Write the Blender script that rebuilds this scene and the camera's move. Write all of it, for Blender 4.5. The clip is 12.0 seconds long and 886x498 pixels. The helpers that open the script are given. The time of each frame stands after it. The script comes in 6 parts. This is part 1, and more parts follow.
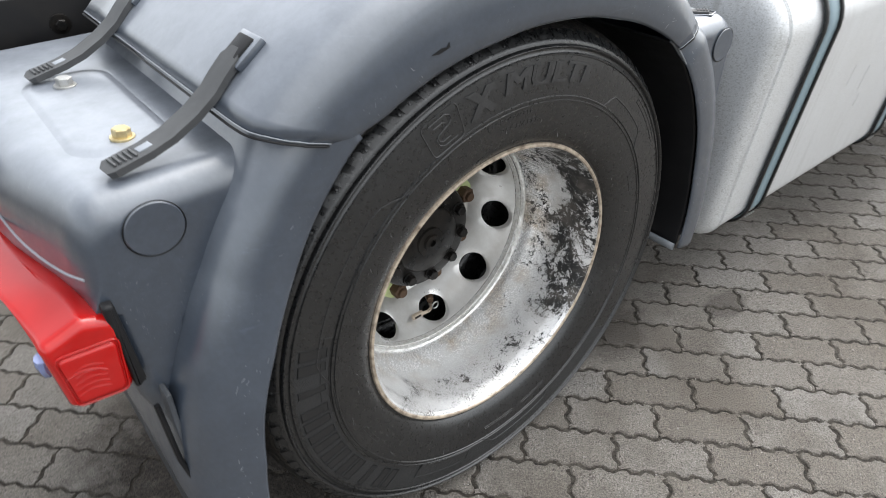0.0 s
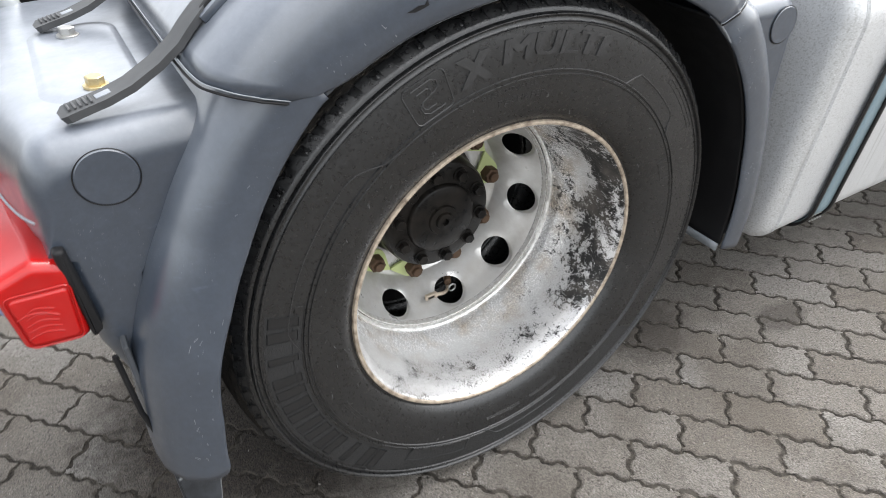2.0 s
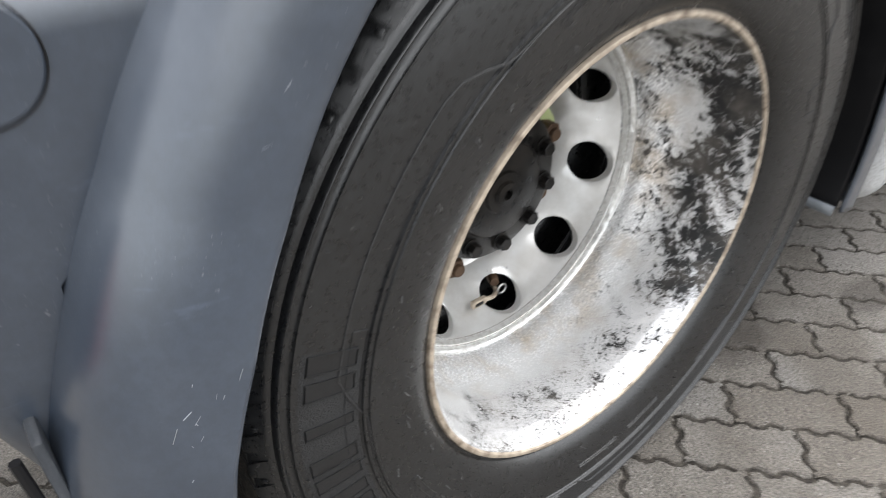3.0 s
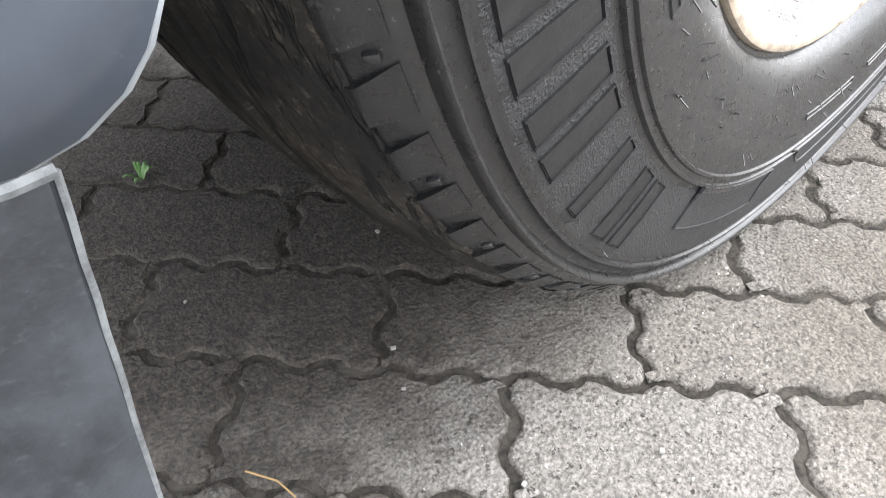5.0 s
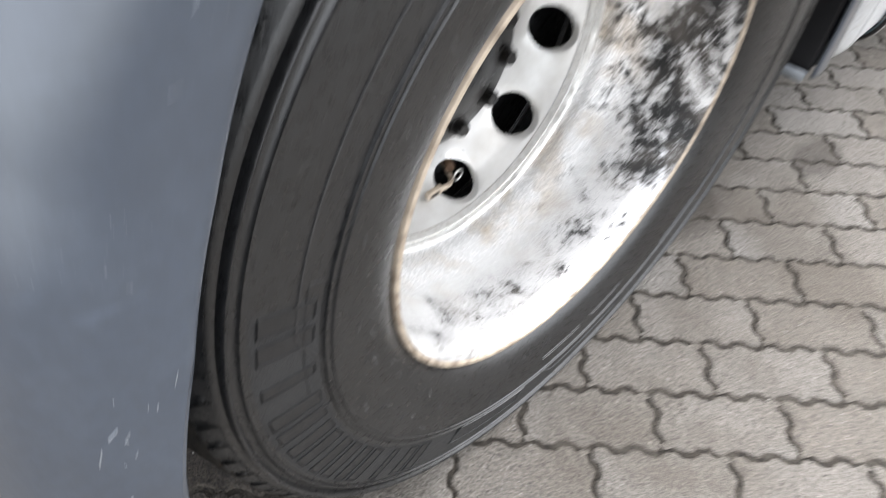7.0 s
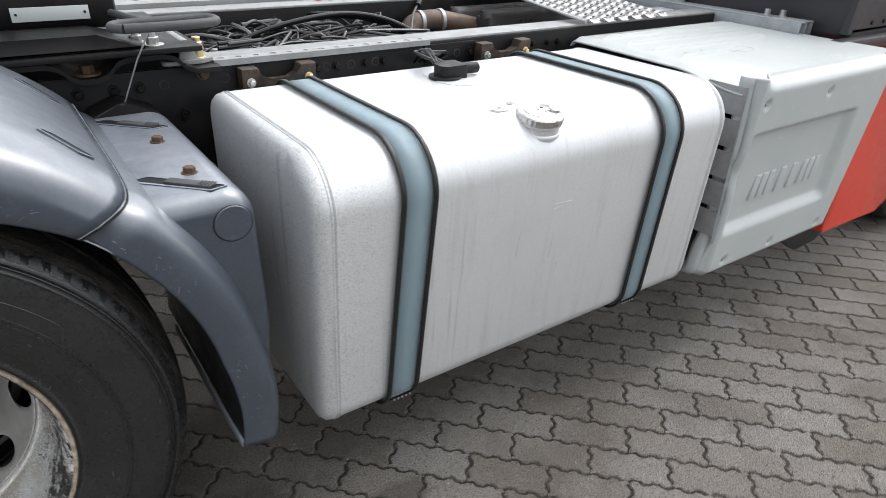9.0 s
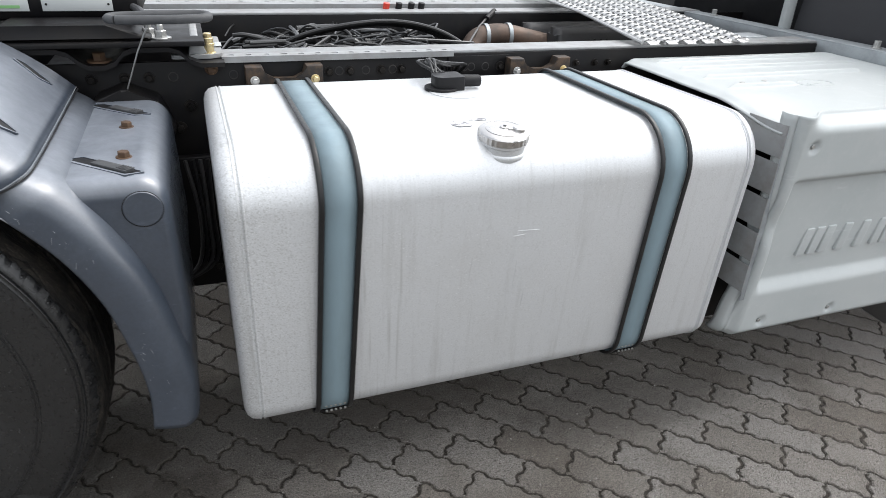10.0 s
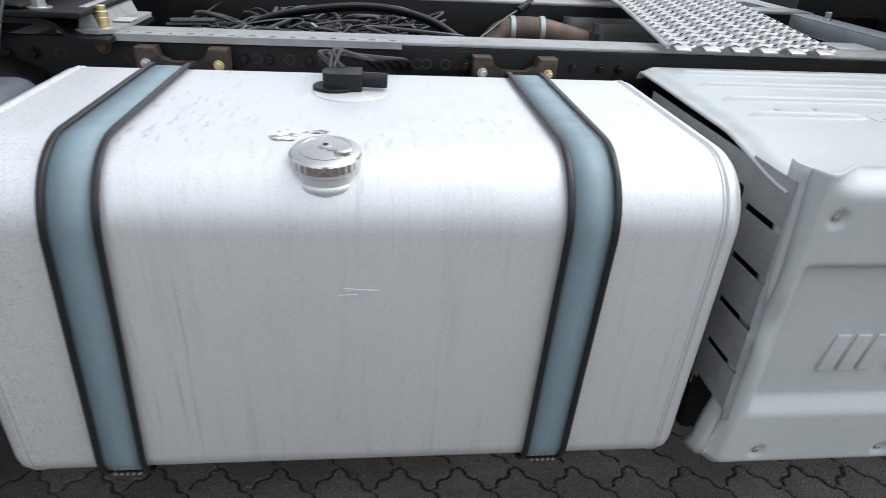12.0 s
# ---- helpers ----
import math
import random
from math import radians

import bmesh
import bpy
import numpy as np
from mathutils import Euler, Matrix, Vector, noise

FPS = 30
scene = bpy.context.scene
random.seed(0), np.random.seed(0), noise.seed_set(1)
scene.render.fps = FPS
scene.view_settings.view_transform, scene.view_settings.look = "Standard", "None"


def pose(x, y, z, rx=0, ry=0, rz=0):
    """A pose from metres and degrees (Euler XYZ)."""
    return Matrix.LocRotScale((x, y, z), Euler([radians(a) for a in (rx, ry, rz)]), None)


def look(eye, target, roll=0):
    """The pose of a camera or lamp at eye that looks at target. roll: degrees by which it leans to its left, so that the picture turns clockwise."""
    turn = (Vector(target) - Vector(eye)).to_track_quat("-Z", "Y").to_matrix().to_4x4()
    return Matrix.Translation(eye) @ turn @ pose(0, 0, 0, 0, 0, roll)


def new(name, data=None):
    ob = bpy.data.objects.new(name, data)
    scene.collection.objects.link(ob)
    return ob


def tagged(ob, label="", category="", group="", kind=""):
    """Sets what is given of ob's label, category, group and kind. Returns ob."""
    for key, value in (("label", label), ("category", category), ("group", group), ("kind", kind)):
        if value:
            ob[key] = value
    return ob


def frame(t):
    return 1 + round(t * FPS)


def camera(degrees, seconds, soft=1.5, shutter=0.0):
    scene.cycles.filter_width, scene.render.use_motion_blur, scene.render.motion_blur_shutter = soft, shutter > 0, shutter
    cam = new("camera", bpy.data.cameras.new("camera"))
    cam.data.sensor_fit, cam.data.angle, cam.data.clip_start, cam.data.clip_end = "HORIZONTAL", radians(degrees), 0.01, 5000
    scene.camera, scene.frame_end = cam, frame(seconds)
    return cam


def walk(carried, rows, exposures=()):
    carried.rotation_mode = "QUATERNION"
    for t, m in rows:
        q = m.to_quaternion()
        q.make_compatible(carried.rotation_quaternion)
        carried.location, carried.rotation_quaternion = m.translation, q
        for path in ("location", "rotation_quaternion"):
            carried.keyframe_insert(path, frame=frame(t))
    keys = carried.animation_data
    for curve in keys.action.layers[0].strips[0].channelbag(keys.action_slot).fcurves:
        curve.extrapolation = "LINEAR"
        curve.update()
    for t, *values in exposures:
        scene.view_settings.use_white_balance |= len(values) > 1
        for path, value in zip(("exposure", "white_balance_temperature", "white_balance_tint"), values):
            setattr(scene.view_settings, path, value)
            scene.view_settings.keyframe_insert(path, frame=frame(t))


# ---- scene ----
cam = camera(68.6, 12.0, soft=0.5, shutter=0.35)
PATH = [
    (0, (-0.711, -0.657, 1.282), (0.339, 0.598, 0.132), 0.7),
    (0.5, (-0.609, -0.813, 1.262), (0.239, 0.578, 0.102), 0.6),
    (1, (-0.574, -0.886, 1.257), (0.237, 0.518, 0.086), 0.5),
    (1.5, (-0.56, -0.868, 1.259), (0.236, 0.537, 0.08), 0.3),
    (2, (-0.566, -0.716, 1.238), (0.257, 0.671, 0.055), -0.2),
    (2.5, (-0.572, -0.534, 1.16), (0.38, 0.774, -0.016), -0.5),
    (3, (-0.572, -0.353, 0.976), (0.433, 0.934, -0.179), 0.0),
    (3.3, (-0.574, -0.241, 0.826), (0.453, 1.001, -0.358), 0.6),
    (3.5, (-0.557, -0.213, 0.705), (0.275, 0.885, -0.39), -0.3),
    (3.7, (-0.56, -0.165, 0.566), (0.31, 0.892, -0.541), -0.4),
    (5.3, (-0.565, -0.128, 0.447), (0.378, 0.873, -1.005), 1.1),
    (5.5, (-0.57, -0.132, 0.448), (0.362, 0.866, -1.013), 1.5),
    (6, (-0.566, -0.131, 0.449), (0.33, 0.87, -1.032), 1.7),
    (6.2, (-0.564, -0.13, 0.45), (0.324, 0.877, -1.032), 1.8),
    (6.5, (-0.566, -0.149, 0.525), (0.264, 0.739, -0.747), 2.4),
    (6.7, (-0.557, -0.192, 0.66), (0.31, 0.695, -0.585), 1.7),
    (7, (-0.521, -0.252, 0.963), (0.435, 0.675, -0.53), 3.0),
    (7.3, (-0.471, -0.398, 1.161), (0.45, 0.443, -0.086), 2.6),
    (7.5, (-0.426, -0.488, 1.231), (0.608, 0.428, 0.138), 1.9),
    (7.7, (-0.342, -0.546, 1.322), (0.754, 0.389, 0.31), 2.0),
    (9.3, (0.46, -1.133, 1.371), (1.366, 0.398, 0.457), 2.2),
    (9.5, (0.535, -1.156, 1.36), (1.358, 0.424, 0.451), 2.4),
    (10, (0.76, -1.207, 1.353), (1.406, 0.455, 0.447), 2.5),
    (10.5, (0.989, -1.248, 1.34), (1.415, 0.48, 0.426), 2.8),
    (11, (1.167, -1.21, 1.313), (1.375, 0.554, 0.393), 2.8),
    (11.5, (1.308, -1.067, 1.299), (1.494, 0.7, 0.382), 2.8),
    (12, (1.444, -0.951, 1.295), (1.652, 0.806, 0.363), 3.1),
]
walk(cam, [(t, look(eye, target, roll)) for t, eye, target, roll in PATH], exposures=[(0.0, 0.55, 6450, 8), (1.5, 0.75, 6500, 9), (3.0, 0.9, 6500, 9), (3.6, 1.35, 6500, 10), (5.3, 2.08, 6400, 10), (6.0, 2.15, 6400, 10), (6.5, 2.05, 6350, 10), (7.0, 1.25, 6450, 10), (7.5, 1.05, 6450, 10), (7.8, 0.7, 6400, 10), (9.3, 0.08, 6400, 9), (10.5, 0.15, 6300, 9), (11.5, 0.05, 6200, 9), (12.0, -0.2, 6150, 9)])


# ---------------------------------------------------------------- light
world = bpy.data.worlds.new("overcast_sky")
scene.world = world
world.use_nodes = True
wn = world.node_tree.nodes
sky = wn.new("ShaderNodeTexSky")
sky.sky_type = "NISHITA"
sky.sun_disc = False
sky.sun_elevation = radians(55)
sky.sun_rotation = radians(80)
sky.dust_density = 4.0
grey = wn.new("ShaderNodeHueSaturation")
grey.inputs["Saturation"].default_value = 0.22
world.node_tree.links.new(sky.outputs[0], grey.inputs["Color"])
world.node_tree.links.new(grey.outputs[0], wn["Background"].inputs[0])
wn["Background"].inputs[1].default_value = 0.32

sun = new("sun", bpy.data.lights.new("sun", "SUN"))
sun.data.energy, sun.data.angle, sun.data.color = 1.0, radians(80), (1.0, 0.98, 0.95)
sun.matrix_world = look((0.0, -2.9, 5.4), (0.3, 0.2, 0.3))

# ---------------------------------------------------------------- materials


class Nodes:
    """A small helper round one node material."""

    def __init__(self, name):
        self.mat = bpy.data.materials.new(name)
        self.mat.use_nodes = True
        self.tree = self.mat.node_tree
        self.bsdf = self.tree.nodes["Principled BSDF"]
        self.coord = self.tree.nodes.new("ShaderNodeTexCoord").outputs["Object"]

    def add(self, kind, **values):
        node = self.tree.nodes.new(kind)
        for key, value in values.items():
            if key in node.inputs:
                node.inputs[key].default_value = value
        return node

    def link(self, a, b):
        self.tree.links.new(a, b)

    def noise(self, scale, detail=4.0, rough=0.55, stretch=None, distortion=0.0):
        n = self.add("ShaderNodeTexNoise", Scale=scale, Detail=detail, Roughness=rough, Distortion=distortion)
        if stretch:
            m = self.add("ShaderNodeMapping")
            m.inputs["Scale"].default_value = stretch
            self.link(self.coord, m.inputs["Vector"])
            self.link(m.outputs[0], n.inputs["Vector"])
        else:
            self.link(self.coord, n.inputs["Vector"])
        return n.outputs[0]

    def cells(self, scale, random=1.0):
        """Distance from the middle of the nearest pebble."""
        v = self.add("ShaderNodeTexVoronoi", Scale=scale, Randomness=random)
        self.link(self.coord, v.inputs["Vector"])
        return v.outputs["Distance"]

    def streaks(self, scale, turn, stretch, lo, hi):
        """Short fine scratches that run one way."""
        n = self.add("ShaderNodeTexNoise", Scale=scale, Detail=1.0, Roughness=0.4, Distortion=0.2)
        m = self.add("ShaderNodeMapping")
        m.inputs["Rotation"].default_value = turn
        m.inputs["Scale"].default_value = stretch
        self.link(self.coord, m.inputs["Vector"])
        self.link(m.outputs[0], n.inputs["Vector"])
        return self.ramp(n.outputs[0], [(lo, 0.0), (hi, 1.0)])

    def ramp(self, value, stops):
        r = self.tree.nodes.new("ShaderNodeValToRGB")
        self.link(value, r.inputs[0])
        e = r.color_ramp.elements
        while len(e) < len(stops):
            e.new(0.5)
        for k, (at, col) in zip(e, stops):
            k.position = at
            k.color = (col, col, col, 1) if not hasattr(col, "__len__") else (*col, 1)
        return r.outputs[0]

    def mix(self, fac, a, b, blend="MIX"):
        m = self.tree.nodes.new("ShaderNodeMix")
        m.data_type, m.blend_type = "RGBA", blend
        for sock, v in ((m.inputs[0], fac), (m.inputs[6], a), (m.inputs[7], b)):
            if hasattr(v, "is_linked"):
                self.link(v, sock)
            else:
                sock.default_value = v if not hasattr(v, "__len__") else (*v, 1)
        return m.outputs[2]

    def math(self, op, a, b=0.0):
        m = self.tree.nodes.new("ShaderNodeMath")
        m.operation = op
        for sock, v in ((m.inputs[0], a), (m.inputs[1], b)):
            if hasattr(v, "is_linked"):
                self.link(v, sock)
            else:
                sock.default_value = v
        return m.outputs[0]

    def bump(self, *heights):
        last = None
        for value, strength, dist in heights:
            b = self.add("ShaderNodeBump", Strength=strength, Distance=dist)
            self.link(value, b.inputs["Height"])
            if last is not None:
                self.link(last, b.inputs["Normal"])
            last = b.outputs[0]
        self.link(last, self.bsdf.inputs["Normal"])

    def set(self, color=None, rough=None, metal=None, **more):
        for key, v in (("Base Color", color), ("Roughness", rough), ("Metallic", metal), *more.items()):
            if v is None:
                continue
            sock = self.bsdf.inputs[key]
            if hasattr(v, "is_linked"):
                self.link(v, sock)
            else:
                sock.default_value = (*v, 1) if hasattr(v, "__len__") and len(v) == 3 else v
        return self.mat


def rubber(name, base=(0.0080, 0.0082, 0.0089), dust=(0.0245, 0.0253, 0.0266), amount=0.5):
    n = Nodes(name)
    big, fine = n.noise(7, 5), n.noise(160, 3)
    col = n.mix(n.math("MULTIPLY", n.ramp(big, [(0.35, 0.1), (0.75, 1.0)]), amount), base, dust)
    col = n.mix(n.ramp(fine, [(0.45, 0.0), (0.75, 0.35)]), col, dust)
    grit = n.noise(600, 3, 0.7)
    n.bump((fine, 0.25, 0.0008), (grit, 0.5, 0.0004))
    return n.set(col, n.ramp(fine, [(0.35, 0.29), (0.7, 0.5)]), 0.0, **{"Specular IOR Level": 0.55})


def plastic(name, base, worn, rough=(0.38, 0.55), scratch=0.5, grain=0.25, coat=0.0):
    n = Nodes(name)
    big, mid = n.noise(3.2, 5), n.noise(26, 6, 0.65)
    streak = n.noise(9, 6, 0.7, (1.0, 1.0, 6.0))
    col = n.mix(n.ramp(big, [(0.3, 0.0), (0.72, 0.55)]), base, worn)
    col = n.mix(n.math("MULTIPLY", n.ramp(mid, [(0.5, 0.0), (0.7, 1.0)]), 0.4), col, worn)
    col = n.mix(n.math("MULTIPLY", n.ramp(streak, [(0.62, 0.0), (0.7, 1.0)]), scratch), col, tuple(min(1.0, c * 1.7) for c in worn))
    if scratch > 0.3:
        where = n.ramp(n.noise(5, 4, 0.6), [(0.52, 0.0), (0.66, 1.0)])
        lines = n.math("MAXIMUM", n.streaks(95, (0.3, 0.7, 0.2), (5.0, 5.0, 0.5), 0.715, 0.74), n.streaks(130, (0.2, -0.6, 0.5), (5.0, 5.0, 0.45), 0.72, 0.745))
        col = n.mix(n.math("MULTIPLY", n.math("MULTIPLY", lines, where), 0.14), col, (0.22, 0.23, 0.24))
        speck = n.ramp(n.noise(330, 2, 0.5), [(0.70, 0.0), (0.73, 0.7)])
        col = n.mix(n.math("MULTIPLY", speck, where), col, (0.30, 0.31, 0.32))
        col = n.mix(n.ramp(n.noise(120, 5, 0.7), [(0.4, 0.25), (0.6, 0.0)]), col, tuple(c * 0.6 for c in base))
        up = n.tree.nodes.new("ShaderNodeSeparateXYZ")  # sky's sheen on level parts, put into the colour, with patchy dust
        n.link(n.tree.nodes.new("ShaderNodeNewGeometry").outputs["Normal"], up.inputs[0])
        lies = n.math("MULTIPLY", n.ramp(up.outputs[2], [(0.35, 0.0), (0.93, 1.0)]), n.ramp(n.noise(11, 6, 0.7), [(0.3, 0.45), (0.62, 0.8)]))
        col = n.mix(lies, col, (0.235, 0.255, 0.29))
    n.bump((n.noise(520, 2), grain, 0.0003), (mid, 0.05, 0.002))
    return n.set(col, n.ramp(mid, [(0.35, rough[0]), (0.75, rough[1])]), 0.0, **{"Coat Weight": coat, "Coat Roughness": 0.24, "Coat IOR": 1.62})


def metal(name, base, dirt, rough=(0.3, 0.5), metallic=1.0, amount=0.5, stretch=None, bump=0.1, scale=14):
    n = Nodes(name)
    big, mid = n.noise(4, 5), n.noise(scale, 7, 0.65, stretch)
    col = n.mix(n.math("MULTIPLY", n.ramp(mid, [(0.42, 0.0), (0.72, 1.0)]), amount), base, dirt)
    col = n.mix(n.math("MULTIPLY", n.ramp(big, [(0.45, 0.0), (0.8, 1.0)]), amount * 0.5), col, dirt)
    n.bump((mid, bump, 0.0012), (n.noise(300, 3), bump, 0.0004))
    return n.set(col, n.ramp(mid, [(0.3, rough[0]), (0.75, rough[1])]), metallic)


def tank_metal():
    n = Nodes("brushed_tank_aluminium")
    drops, grime = n.noise(380, 2, 0.5), n.noise(2.6, 6, 0.6)
    brushed = n.noise(60, 5, 0.6, (9.0, 1.0, 0.25))
    streak = n.noise(11, 6, 0.7, (3.4, 1.0, 0.18))
    col = n.mix(n.ramp(streak, [(0.53, 0.0), (0.74, 0.42)]), (0.63, 0.64, 0.65), (0.40, 0.40, 0.39))
    col = n.mix(n.ramp(grime, [(0.5, 0.0), (0.85, 0.4)]), col, (0.5, 0.49, 0.47))
    sep = n.tree.nodes.new("ShaderNodeSeparateXYZ")
    n.link(n.coord, sep.inputs[0])
    wet = n.ramp(sep.outputs[0], [(0.80, 1.0), (1.0, 0.35)])  # drops dried on towards the wheel
    col = n.mix(n.math("MULTIPLY", n.ramp(drops, [(0.58, 0.0), (0.64, 0.8)]), wet), col, (0.76, 0.77, 0.78))
    fine = n.noise(260, 4, 0.7)
    col = n.mix(n.math("MULTIPLY", n.ramp(fine, [(0.38, 0.8), (0.48, 0.0)]), wet), col, (0.40, 0.40, 0.39))
    dry = n.ramp(n.noise(190, 3, 0.6), [(0.655, 0.0), (0.68, 0.8)])  # single dried drops
    col = n.mix(n.math("MULTIPLY", dry, n.ramp(grime, [(0.4, 0.1), (0.6, 0.8)])), col, (0.80, 0.81, 0.82))
    run = n.streaks(26, (0.0, 0.0, 0.0), (4.2, 1.0, 0.10), 0.60, 0.72)  # runs of dirty water down the front
    zone = n.ramp(n.noise(3.1, 3, 0.5, (1.0, 1.0, 0.3)), [(0.50, 0.0), (0.62, 0.5)])
    col = n.mix(n.math("MULTIPLY", run, zone), col, (0.36, 0.36, 0.35))
    n.bump((brushed, 0.08, 0.0006), (drops, 0.22, 0.0008), (n.noise(900, 2, 0.5), 0.12, 0.0003))
    return n.set(col, n.ramp(brushed, [(0.3, 0.38), (0.7, 0.5)]), 0.42)


def rim_metal():
    """White-silver paint that flakes off the rim's barrel in black and grey patches."""
    n = Nodes("flaking_rim_paint")
    flake, zone, fine = n.noise(95, 10, 0.82, None, 0.8), n.noise(15, 6, 0.7, None, 0.6), n.noise(17, 6, 0.6)
    sep = n.tree.nodes.new("ShaderNodeSeparateXYZ")
    n.link(n.coord, sep.inputs[0])
    right = n.ramp(n.math("ADD", sep.outputs[0], n.math("MULTIPLY", n.math("SUBTRACT", sep.outputs[2], 0.36), 0.3)), [(0.0, 0.02), (0.05, 0.045), (0.17, 0.075), (0.30, 0.15)])
    rimward = n.ramp(sep.outputs[1], [(0.035, 0.05), (0.07, 0.09), (0.105, 0.07), (0.135, -0.05)])
    k = n.math("ADD", n.math("ADD", n.math("MULTIPLY", flake, 0.8), n.math("MULTIPLY", zone, 0.6)), n.math("ADD", right, rimward))
    speck = n.math("MULTIPLY", n.ramp(n.math("ADD", n.math("MULTIPLY", n.noise(300, 5, 0.75), 0.8), n.math("MULTIPLY", zone, 0.3)), [(0.575, 0.0), (0.60, 1.0)]), n.ramp(sep.outputs[1], [(0.03, 0.95), (0.12, 0.85), (0.16, 0.05)]))
    worn = n.math("MAXIMUM", n.ramp(k, [(0.865, 0.0), (0.885, 1.0)]), speck)
    bare = n.ramp(fine, [(0.45, (0.012, 0.012, 0.012)), (0.66, (0.09, 0.08, 0.07))])
    paint = n.mix(n.math("MULTIPLY", n.ramp(fine, [(0.46, 0.0), (0.66, 1.0)]), n.ramp(sep.outputs[1], [(0.10, 0.05), (0.17, 0.9)])), (0.80, 0.80, 0.80), (0.50, 0.43, 0.35))
    n.bump((k, 0.35, 0.0015), (n.noise(240, 3), 0.1, 0.0005))
    return n.set(n.mix(worn, paint, bare), n.mix(worn, (0.27, 0.27, 0.27), (0.62, 0.62, 0.62)), n.math("SUBTRACT", 0.52, n.math("MULTIPLY", worn, 0.45)))


OIL_AND_SHADE = [(-0.40, 0.42, 0.45, 0.43, 1.0), (-0.70, 0.20, 0.24, 0.24, 0.2), (0.75, 0.36, 1.0, 0.28, 0.5), (0.58, 0.12, 0.16, 0.12, 0.6), (0.95, -0.03, 0.10, 0.06, 0.55), (1.9, 0.1, 0.5, 0.16, 0.4), (-0.75, -0.02, 0.2, 0.14, 0.2)]


def paver_stone():
    n = Nodes("concrete_paver")
    n.coord = n.tree.nodes.new("ShaderNodeNewGeometry").outputs["Position"]
    info = n.tree.nodes.new("ShaderNodeObjectInfo").outputs["Random"]
    isle = n.tree.nodes.new("ShaderNodeNewGeometry").outputs["Random Per Island"]
    rnd = n.math("FRACT", n.math("ADD", info, isle))
    pebble = n.math("ADD", n.cells(260), n.math("MULTIPLY", n.noise(140, 3, 0.6), 0.35))
    grain, pits, stain, cloud = n.noise(330, 6, 0.8), n.noise(150, 4, 0.7), n.noise(2.2, 6, 0.62), n.noise(19, 6, 0.65)
    tone = n.ramp(rnd, [(0.0, (0.17, 0.147, 0.122)), (0.5, (0.24, 0.22, 0.196)), (1.0, (0.285, 0.27, 0.25))])
    col = n.mix(n.ramp(grain, [(0.41, 0.85), (0.515, 0.0)]), tone, (0.085, 0.077, 0.068))
    col = n.mix(n.ramp(pebble, [(0.60, 0.0), (1.0, 0.6)]), col, (0.075, 0.068, 0.06))
    col = n.mix(n.ramp(grain, [(0.56, 0.0), (0.67, 0.75)]), col, (0.42, 0.405, 0.385))
    col = n.mix(n.ramp(pits, [(0.36, 1.0), (0.41, 0.0)]), col, (0.04, 0.035, 0.03))
    col = n.mix(n.ramp(n.noise(190, 3, 0.6), [(0.68, 0.0), (0.71, 0.8)]), col, (0.60, 0.58, 0.55))
    col = n.mix(n.ramp(cloud, [(0.45, 0.0), (0.75, 0.4)]), col, (0.15, 0.143, 0.13))
    col = n.mix(n.ramp(stain, [(0.49, 0.0), (0.64, 0.75)]), col, n.mix(n.ramp(grain, [(0.42, 0.0), (0.6, 1.0)]), (0.05, 0.042, 0.034), (0.17, 0.148, 0.122)))
    sep = n.tree.nodes.new("ShaderNodeSeparateXYZ")
    n.link(n.coord, sep.inputs[0])
    for cx, cy, rx, ry, amount in OIL_AND_SHADE:  # oil and soil soaked into the stones, with painted shade under the truck
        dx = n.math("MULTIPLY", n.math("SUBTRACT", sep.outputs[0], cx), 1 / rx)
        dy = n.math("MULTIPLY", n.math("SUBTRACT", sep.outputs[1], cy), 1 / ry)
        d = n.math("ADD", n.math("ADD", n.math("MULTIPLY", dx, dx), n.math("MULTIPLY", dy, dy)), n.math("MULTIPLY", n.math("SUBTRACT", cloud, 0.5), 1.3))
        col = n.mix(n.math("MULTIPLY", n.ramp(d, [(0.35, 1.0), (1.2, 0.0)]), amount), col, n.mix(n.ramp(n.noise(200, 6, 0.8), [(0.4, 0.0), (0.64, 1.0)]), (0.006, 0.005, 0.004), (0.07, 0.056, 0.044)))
    low = n.math("ADD", sep.outputs[2], n.math("MULTIPLY", n.math("SUBTRACT", n.noise(120, 5, 0.7), 0.5), 0.008))
    soil = n.ramp(n.math("MULTIPLY", low, -100.0), [(0.28, 0.0), (0.52, 0.85)])  # soil packed into the joints and over the stones' rims
    col = n.mix(soil, col, n.mix(n.ramp(grain, [(0.42, 0.0), (0.6, 1.0)]), (0.035, 0.029, 0.023), (0.125, 0.108, 0.088)))
    n.bump((n.math("SUBTRACT", 1.0, pebble), 0.8, 0.0035), (grain, 0.8, 0.003), (pits, 0.8, 0.005), (cloud, 0.6, 0.005))
    return n.set(col, 0.86, 0.0)




